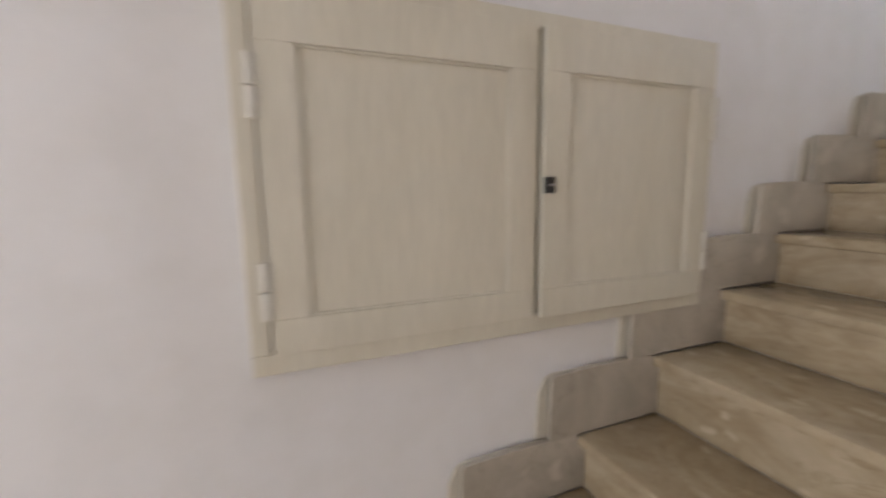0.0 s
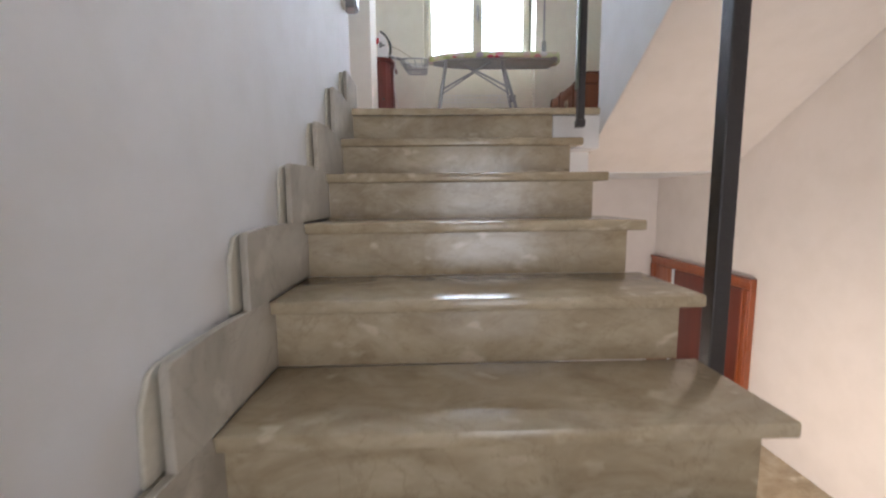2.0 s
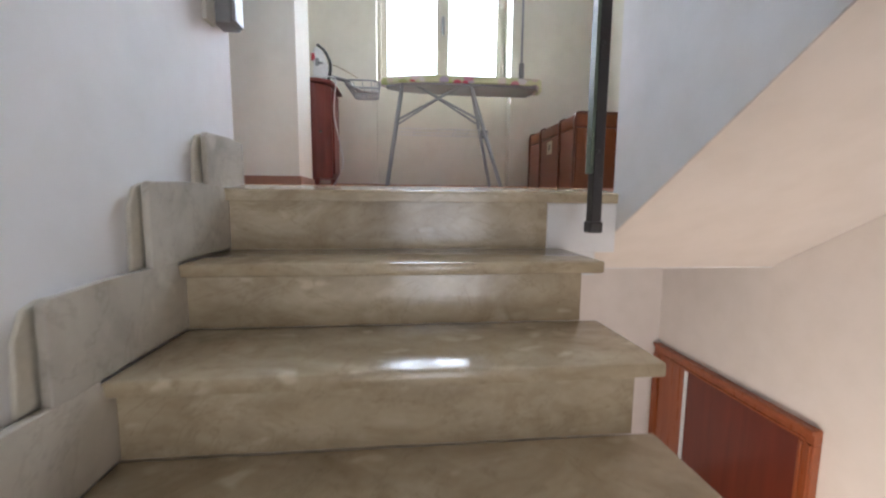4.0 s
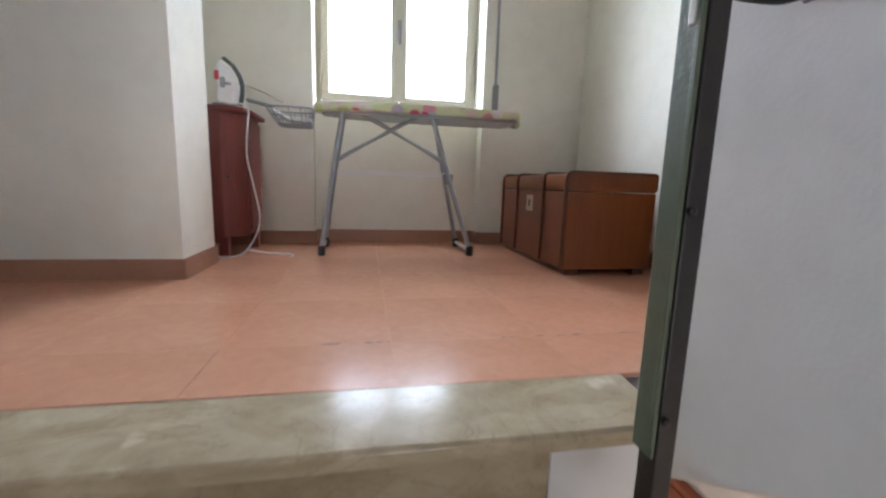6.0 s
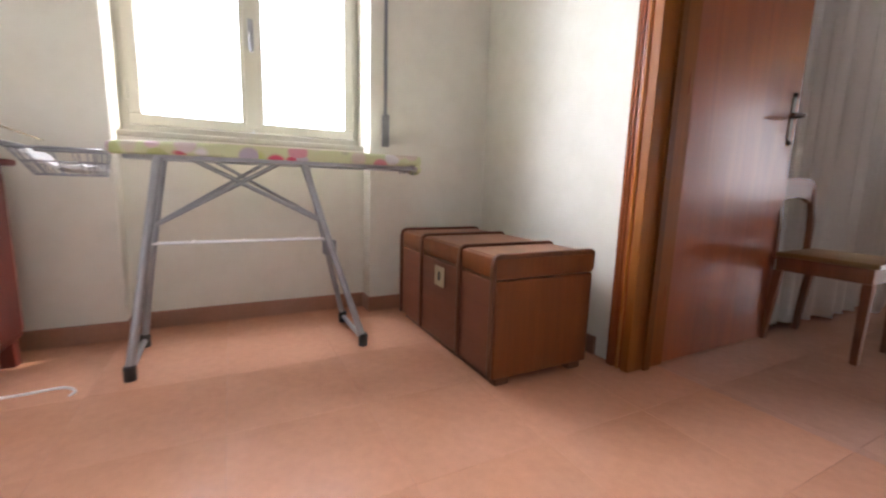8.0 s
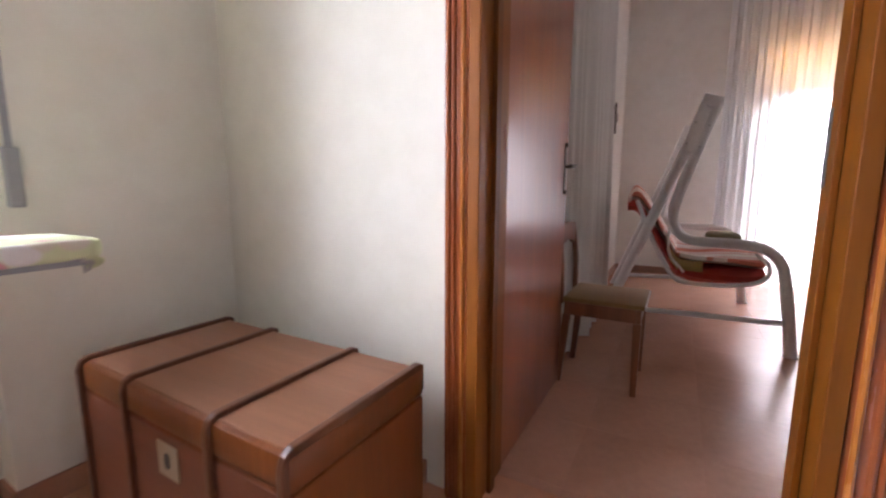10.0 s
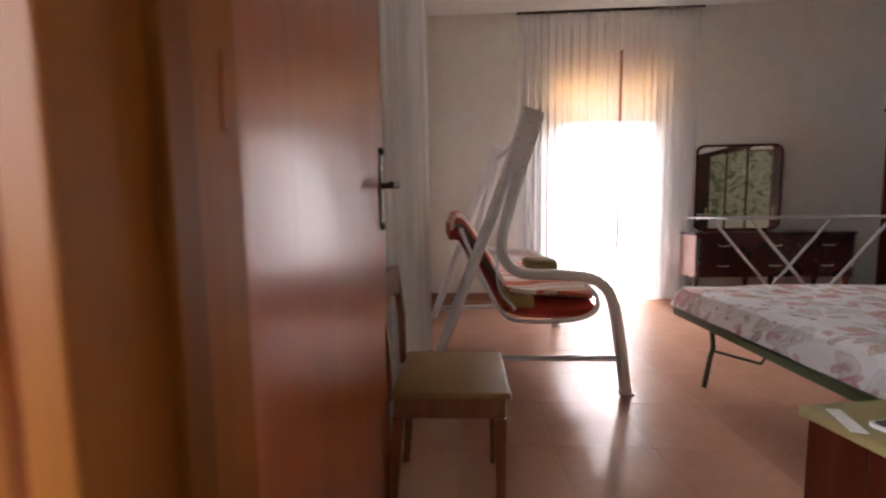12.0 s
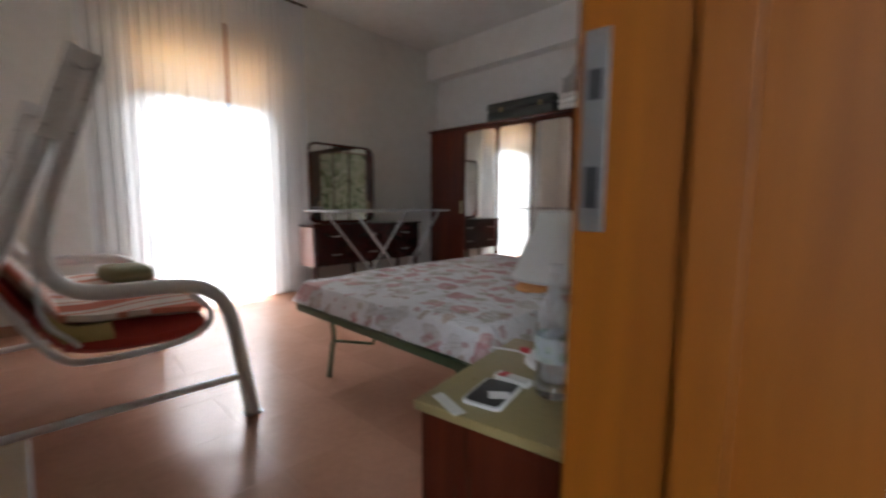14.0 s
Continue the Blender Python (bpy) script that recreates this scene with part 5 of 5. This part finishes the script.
tray = thing("glass_dish", (2.61, -0.06, NH), "small white-rimmed dish with a dark printed bottom", "dish")


def turned(w, h, r, cx, cy, ang):
    c, s = math.cos(radians(ang)), math.sin(radians(ang))
    return [(cx + a * c - b * s, cy + a * s + b * c) for a, b in rounded(w, h, r)]


part("rim", prism(turned(0.09, 0.135, 0.014, 2.657, -0.078, 12), "z", NH + 0.0006, NH + 0.008, bevel=0.002), "white_plastic", tray)
part("printed_bottom", prism(turned(0.078, 0.121, 0.010, 2.657, -0.078, 12), "z", NH + 0.0082, NH + 0.0095), "black", tray)
part("card", prism(turned(0.045, 0.032, 0.002, 2.635, -0.072, 40), "z", NH + 0.0098, NH + 0.0108), "paper", tray)
box_ = thing("medicine_packet", (2.66, -0.16, NH), "small white and red cardboard packet", "packet")
part("carton", prism(turned(0.09, 0.03, 0.002, 2.665, -0.168, 3), "z", NH + 0.0006, NH + 0.012), "paper", box_)
part("red_band", prism(turned(0.02, 0.0304, 0.002, 2.69, -0.167, 3), "z", NH + 0.0008, NH + 0.0126), "red_plastic", box_)
cable = thing("lamp_cord", (2.6, -0.1, NH), "thin white cord looped on the bedside table", "cord")
part("cord", tube(arc([(2.66, -0.27, NH + 0.004), (2.72, -0.30, NH + 0.02), (2.79, -0.31, NH + 0.012), (2.83, -0.30, NH + 0.01)], 6), 0.0028, seg=6), "white_plastic", cable, smooth=True)

# ---- bedroom: dressing table with mirror ----
dresser = thing("dressing_table", (6.15, -2.15, 0.0), "dark mahogany dressing table with six drawers on thin legs", "dresser")
RX0, RX1, RY0, RY1, RZ0, RZ1 = 5.95, 6.385, -2.92, -1.45, 0.31, 0.745
part("body", box(RX0 + 0.012, RX1, RY0, RY1 - 0.012, RZ0, RZ1 - 0.025, 0.003), "mahogany_x", dresser)
part("side_panel", box(RX0 + 0.012, RX1, RY1 - 0.0118, RY1, RZ0, RZ1 - 0.025, 0.003), "lit_side", dresser, "glossy side, pale pink from window light put into its colour")
part("top", box(RX0 - 0.005, RX1, RY0 - 0.01, RY1 + 0.008, RZ1 - 0.0248, RZ1, 0.005), "mahogany_x", dresser)
for i in range(3):
    y0 = RY0 + 0.02 + i * 0.48
    for j in range(2):
        z0 = RZ0 + 0.02 + j * 0.195
        d = part("drawer", box(RX0 - 0.002, RX0 + 0.0118, y0, y0 + 0.465, z0, z0 + 0.185, 0.004), "mahogany_x", dresser)
        yc, zc = y0 + 0.2325, z0 + 0.10
        part("drawer_handle", tube(arc([(RX0 - 0.003, yc - 0.05, zc), (RX0 - 0.02, yc - 0.04, zc - 0.006), (RX0 - 0.02, yc + 0.04, zc - 0.006), (RX0 - 0.003, yc + 0.05, zc)], 4), 0.005), "steel", d, smooth=True)
for x in (RX0 + 0.04, RX1 - 0.04):
    for y in (RY0 + 0.04, (RY0 + RY1) / 2, RY1 - 0.03):
        part("leg", taper(x, y, 0, RZ0 - 0.0002, 0.011, 0.02), "mahogany", dresser)
glassm = thing("dresser_mirror", (6.3, -2.05, RZ1), "rounded mirror in a dark frame standing on the dressing table", "mirror")
my, mz, mw, mh = -2.03, 1.19, 0.87, 0.88
part("mirror_frame", prism([(my + a, mz + b) for a, b in rounded(mw, mh, 0.09, 6)], "x", 6.285, 6.31, bevel=0.005), "mahogany", glassm)
part("mirror_pane", prism([(my + a, mz + b) for a, b in rounded(mw - 0.05, mh - 0.05, 0.07, 6)], "x", 6.2805, 6.2848), "mirror", glassm, "silvered glass")
part("mirror_stay", box(6.311, 6.33, my - 0.2, my - 0.16, RZ1 + 0.0005, 1.4, 0.003), "mahogany", glassm)
part("mirror_stay", box(6.311, 6.33, my + 0.16, my + 0.2, RZ1 + 0.0005, 1.4, 0.003), "mahogany", glassm)
part("mirror_foot", box(6.25, 6.33, my - 0.3, my + 0.3, RZ1 + 0.0002, RZ1 + 0.015, 0.003), "mahogany", glassm)

# ---- bedroom: picture over the bed head ----
pic = thing("wall_picture", (2.30, -1.49, 0.8), "wide foliage print in a thin brown frame on the wall", "picture")
part("print", box(2.2805, 2.292, -2.36, -0.62, 0.80, 2.08), "foliage_print", pic)
for y0, y1, z0, z1 in ((-2.39, -0.59, 2.0802, 2.11), (-2.39, -0.59, 0.77, 0.7998), (-2.39, -2.3602, 0.80, 2.08), (-0.6198, -0.59, 0.80, 2.08)):
    part("picture_frame", box(2.2805, 2.300, y0, y1, z0, z1, 0.003), "chair_wood", pic)

# ---- bedroom: clothes airer ----
airer = thing("clothes_airer", (5.1, -1.65, 0.0), "folding metal clothes airer standing open behind the bed", "clothes airer")
AX0, AX1, AY0, AY1, AZ = 4.85, 5.35, -2.28, -1.05, 0.905
for y in (AY0, AY1):
    part("end_bar", tube([(AX0, y, AZ), (AX1, y, AZ)], 0.008), "airer_paint", airer, smooth=True)
for i in range(9):
    x = AX0 + i * (AX1 - AX0) / 8
    part("line_wire", tube([(x, AY0, AZ), (x, AY1, AZ)], 0.009 if i in (0, 8) else 0.0028, seg=6), "airer_paint", airer)
for x in (AX0 + 0.02, AX1 - 0.02):
    part("crossed_leg", tube([(x, AY1 - 0.18, AZ - 0.01), (x, AY0 + 0.30, 0.0)], 0.010), "airer_paint", airer, smooth=True)
    part("crossed_leg", tube([(x + 0.018, AY0 + 0.10, AZ - 0.01), (x + 0.018, AY1 - 0.42, 0.0)], 0.010), "airer_paint", airer, smooth=True)
for y in (AY1 - 0.42, AY0 + 0.30):
    part("foot_bar", tube([(AX0, y, 0.011), (AX1, y, 0.011)], 0.010), "airer_paint", airer, smooth=True)

# ---- bedroom: wardrobe ----
ward = thing("wardrobe", (4.5, -3.36, 0.0), "long dark mahogany wardrobe with mirrored doors", "wardrobe")
VX0, VX1, VY, VZ = 2.75, 5.89, -3.05, 1.86
part("carcass", box(VX0, VX1, -3.665, VY - 0.024, 0.06, VZ - 0.03, 0.004), "mahogany", ward)
part("plinth", box(VX0 + 0.02, VX1 - 0.02, -3.66, VY - 0.05, 0.0, 0.0598), "mahogany", ward)
part("cornice", box(VX0 - 0.015, VX1 + 0.015, -3.67, VY + 0.018, VZ - 0.0298, VZ, 0.008), "mahogany", ward)
edges = [5.885, 5.32, 4.85, 4.40, 3.98, 3.38, 2.755]
for i, (b, a) in enumerate(zip(edges, edges[1:])):
    d = part("wardrobe_door", box(a + 0.003, b - 0.003, VY - 0.0238, VY, 0.065, VZ - 0.034, 0.004), "mahogany", ward)
    if i in (1, 2, 3):
        w, h = b - a - 0.045, VZ - 0.20
        part("mirror_pane", prism([((a + b) / 2 + p, 0.955 + q) for p, q in rounded(w, h, 0.05, 5)], "y", VY + 0.0005, VY + 0.005), "mirror", d, "tall mirror pane")
    else:
        part("door_handle", box((b - 0.05) if i else a + 0.03, (b - 0.03) if i else a + 0.05, VY + 0.0003, VY + 0.02, 0.85, 1.0, 0.004), "brass", d)
case = thing("suitcase", (4.6, -3.3, VZ), "dark worn leather suitcase lying on the wardrobe", "suitcase")
part("case_body", box(4.24, 5.06, -3.52, -3.12, VZ + 0.0005, VZ + 0.12, 0.02), "dark_leather", case, smooth=True)
part("case_lid", box(4.235, 5.065, -3.525, -3.115, VZ + 0.122, VZ + 0.21, 0.03), "dark_leather", case, smooth=True)
part("grip", tube(arc([(4.55, -3.115, VZ + 0.10), (4.56, -3.085, VZ + 0.10), (4.68, -3.085, VZ + 0.10), (4.69, -3.115, VZ + 0.10)], 4), 0.009), "dark_leather", case, smooth=True)
for x in (4.38, 4.86):
    part("clasp", box(x - 0.02, x + 0.02, -3.1195, -3.108, VZ + 0.10, VZ + 0.15, 0.003), "brass", case)
def bedding(x0, x1, y0, y1, z0, height, crumple, seed):
    """A soft folded pile: rounded block with folds."""
    bm = bmesh.new()
    bmesh.ops.create_cube(bm, size=1.0)
    bmesh.ops.subdivide_edges(bm, edges=bm.edges[:], cuts=23, use_grid_fill=True)
    for v in bm.verts:
        c = v.co.copy()
        k = 1 - 0.18 * (abs(c.x * 2) ** 4 + abs(c.y * 2) ** 4) * 0.5
        up = c.z + 0.5
        f = 1 - abs(noise.noise((c.x * 3.5 + seed, c.y * 3.5 + c.x * 2, c.z * 1.5)))
        f = crumple * (f ** 3 - 0.45)
        side_fold = 0.012 * math.sin(c.z * 20 + 3 * noise.noise((c.x * 3, c.y * 3, seed)))
        v.co = Vector(((x0 + x1) / 2 + c.x * (x1 - x0 + side_fold + f * 0.5), (y0 + y1) / 2 + c.y * (y1 - y0 + side_fold + f * 0.5), z0 + up * (height * k + f)))
    return bm


quilt = thing("folded_quilt", (3.62, -3.36, VZ), "cream quilt folded on top of the wardrobe", "quilt")
part("quilt", bedding(3.10, 4.17, -3.6, -3.10, VZ + 0.001, 0.20, 0.012, 2.0), "paper", quilt, smooth=True)
bag = thing("crumpled_blanket", (3.6, -3.36, VZ + 0.18), "grey crumpled blanket lying on a folded quilt", "blanket")
part("cover", bedding(3.06, 4.11, -3.61, -3.09, VZ + 0.16, 0.27, 0.15, 7.3), "grey_wool", bag, smooth=True)


# ---- curtains ----
def drape(path, z0, z1, amp, n_folds, seed, steps=220, levels=10):
    """Hanging cloth along a line in plan, in folds that open out downwards."""
    rnd = random.Random(seed)
    phase = [rnd.uniform(0, 6.28) for _ in range(4)]
    bm = bmesh.new()
    pts = [Vector((*p, 0)) for p in path]
    line = arc(pts, 40)
    rows = []
    for j in range(levels + 1):
        g = j / levels
        row = []
        for i in range(steps + 1):
            u = i / steps
            q = u * (len(line) - 1)
            a = min(int(q), len(line) - 2)
            p = line[a].lerp(line[a + 1], q - a)
            d = (line[a + 1] - line[a]).normalized()
            nrm = Vector((-d.y, d.x, 0))
            w = math.sin(u * n_folds * 6.283 + phase[0] + 0.8 * math.sin(u * 9 + phase[1])) + 0.45 * math.sin(u * n_folds * 14.4 + phase[2]) + 0.3 * math.sin(u * n_folds * 3.1 + phase[3] + g)
            p = p + nrm * amp * w * (0.45 + 0.55 * g)
            row.append(bm.verts.new((p.x, p.y, z1 + (z0 - z1) * g)))
        rows.append(row)
    for a, b in zip(rows, rows[1:]):
        for i in range(steps):
            bm.faces.new((a[i], a[i + 1], b[i + 1], b[i]))
    return bm


rod = thing("curtain_rail", (6.24, -0.68, 2.96), "thin dark curtain rail over the balcony door", "curtain rail")
part("rail", box(6.225, 6.25, -1.60, 0.24, 2.955, 2.975, 0.003), "bronze", rod)
for y in (-1.4, -0.68, 0.05):
    part("rail_bracket", box(6.25, 6.3995, y - 0.01, y + 0.01, 2.96, 2.972), "bronze", rod)
bal = thing("balcony_curtain", (6.24, -0.68, 0.03), "sheer white net curtain over the balcony door", "curtain")
part("curtain_panel", drape([(6.235, 0.22), (6.24, -0.3), (6.235, -0.80)], 0.04, 2.954, 0.022, 13, 3), "sheer", bal, smooth=True)
part("curtain_panel", drape([(6.24, -0.82), (6.235, -1.2), (6.24, -1.56)], 0.04, 2.954, 0.022, 10, 5), "sheer", bal, smooth=True)
lef = thing("wall_curtain", (4.2, 1.1, 0.02), "full-length grey-white curtain along the bedroom wall", "curtain")
part("curtain_panel", drape([(3.13, 1.115), (3.5, 1.08), (4.0, 1.06), (4.4, 1.08), (4.75, 1.09)], 0.02, 2.93, 0.044, 11, 11, 340), "grey_curtain", lef, smooth=True)
part("curtain_rail", tube([(3.1, 1.10, 2.945), (4.85, 1.10, 2.945)], 0.012), "white_frame", lef, smooth=True)
for x in (3.4, 4.75):
    part("rail_bracket", box(x - 0.01, x + 0.01, 1.10, 1.1695, 2.938, 2.95), "white_frame", lef)
orn = thing("wall_ornament", (5.62, 1.16, 1.55), "dark carved wall cross with flared ends", "wall ornament")
part("upright", prism([(5.60, 1.52), (5.64, 1.52), (5.655, 1.56), (5.635, 1.62), (5.635, 1.74), (5.655, 1.79), (5.62, 1.82), (5.585, 1.79), (5.605, 1.74), (5.605, 1.62), (5.585, 1.56)], "y", 1.145, 1.1695, bevel=0.003), "bronze", orn)
part("crosspiece", prism([(5.53, 1.66), (5.55, 1.635), (5.69, 1.635), (5.71, 1.66), (5.71, 1.70), (5.69, 1.72), (5.55, 1.72), (5.53, 1.70)], "y", 1.14, 1.168, bevel=0.003), "bronze", orn)

# ---- balcony door, blind and balcony ----
bdoor = thing("balcony_door", (6.5, -0.7, 0.0), "red-brown wooden balcony door frame with glass", "door", kind="structure")
for y0, y1 in ((-1.2995, -1.25), (-0.15, -0.1005)):
    part("door_frame", box(6.44, 6.50, y0, y1, 0.0, 2.649, 0.004), "shutter_wood", bdoor)
part("door_frame", box(6.44, 6.50, -1.25, -0.15, 2.60, 2.649, 0.004), "shutter_wood", bdoor)
part("centre_stile", box(6.41, 6.4395, -0.892, -0.808, 1.92, 2.599, 0.004), "shutter_wood", bdoor)
for y0, y1 in ((-1.2495, -1.12), (-0.28, -0.1505)):
    part("leaf_stile", box(6.45, 6.49, y0, y1, 0.02, 1.93, 0.004), "white_frame", bdoor, "pale painted stile of a glazed leaf")
part("transom", box(6.44, 6.48, -1.249, -0.151, 2.40, 2.46, 0.004), "shutter_wood", bdoor)
blind = thing("roller_blind", (6.515, -0.7, 1.93), "half-lowered yellowish slatted roller shutter", "shutter")
part("shutter_box", box(6.505, 6.60, -1.2985, -0.1015, 2.402, 2.648, 0.003), "wall_bedroom", bdoor, "white box over the roller shutter")
for i in range(9):
    z = 1.95 + i * 0.05
    part("slat", box(6.51, 6.52, -1.295, -0.105, z, z + 0.0475, 0.003), "blind", blind)
tagged(part("balcony_floor", box(6.66, 8.1, -2.6, 1.2, -0.25, -0.03), "concrete"), "pale concrete balcony floor", "balcony", kind="structure")
rail = thing("balcony_railing", (8.0, -0.7, -0.03), "thin dark iron balcony railing", "railing")
part("handrail", box(7.98, 8.02, -2.6, 1.2, 0.95, 0.98, 0.003), "iron", rail)
part("bottom_rail", box(7.985, 8.015, -2.6, 1.2, 0.04, 0.06, 0.003), "iron", rail)
for i in range(32):
    y = -2.55 + i * 0.12
    part("baluster", box(7.992, 8.008, y - 0.007, y + 0.007, -0.03, 0.9502), "iron", rail)

# ---- skirting of the bedroom ----
for x0, x1, y0, y1 in ((2.281, 6.399, 1.158, 1.1695), (6.388, 6.3995, -0.095, 1.157), (6.388, 6.3995, -3.67, -1.305), (2.2805, 2.292, -3.67, 0.168)):
    skirting(x0, x1, y0, y1)
tagged(part("ground", box(-60, 60, -60, 60, -4.4, -4.3), "concrete"), "pale paved ground outside the house", "ground", kind="structure")

# ---- worn spots along the joints of the landing floor ----
rng_w = random.Random(12)
bm = bmesh.new()
for x0, x1, y, dens in ((0.56, 0.78, 0.412, 9), (1.02, 1.24, 0.412, 9), (1.36, 1.46, 0.412, 4)):
    for k in range(dens):
        cx, w, h = rng_w.uniform(x0, x1), rng_w.uniform(0.006, 0.02), rng_w.uniform(0.0015, 0.0035)
        bm.faces.new([bm.verts.new((cx + w * ux, y + h * uy * rng_w.uniform(0.5, 1.3), 0.0007)) for ux, uy in ((-1, 0.1), (-0.4, -1), (0.5, -0.8), (1, 0.2), (0.3, 1), (-0.5, 0.7))])
part("worn_joint", bm, "dark_leather", floor_landing, "dark chipped spots along a joint")

# ---- floor tiles ----
def tiles(parent, x0, x1, y0, y1, size, ox, oy, mat):
    gap = 0.0004
    made = {}
    i0, j0 = math.floor((x0 - ox) / size), math.floor((y0 - oy) / size)
    for i in range(i0, math.ceil((x1 - ox) / size)):
        for j in range(j0, math.ceil((y1 - oy) / size)):
            a, b = max(ox + i * size, x0), min(ox + (i + 1) * size, x1)
            c, d = max(oy + j * size, y0), min(oy + (j + 1) * size, y1)
            if b - a < 0.01 or d - c < 0.01:
                continue
            key = (round(b - a, 3), round(d - c, 3))
            if key not in made:
                w, h = (b - a) / 2 - gap, (d - c) / 2 - gap
                me = bpy.data.meshes.new("tile")
                e = 0.0002
                v = [(-w, -h, -0.0024), (w, -h, -0.0024), (w, h, -0.0024), (-w, h, -0.0024), (-w + e, -h + e, 0), (w - e, -h + e, 0), (w - e, h - e, 0), (-w + e, h - e, 0)]
                me.from_pydata(v, [], [(4, 5, 6, 7), (0, 1, 5, 4), (1, 2, 6, 5), (2, 3, 7, 6), (3, 0, 4, 7)])
                me.materials.append(M[mat])
                made[key] = me
            ob = new("tile", made[key])
            ob.location = ((a + b) / 2, (c + d) / 2, 0)
            ob.parent = parent


tiles(floor_landing, -1.6, 2.28, 0.178, 2.27, 0.40, 0.72, 0.41, "tile")
tiles(floor_bedroom, 2.28, 6.40, -3.68, 1.17, 0.40, 0.72, 0.41, "hazy_tile")
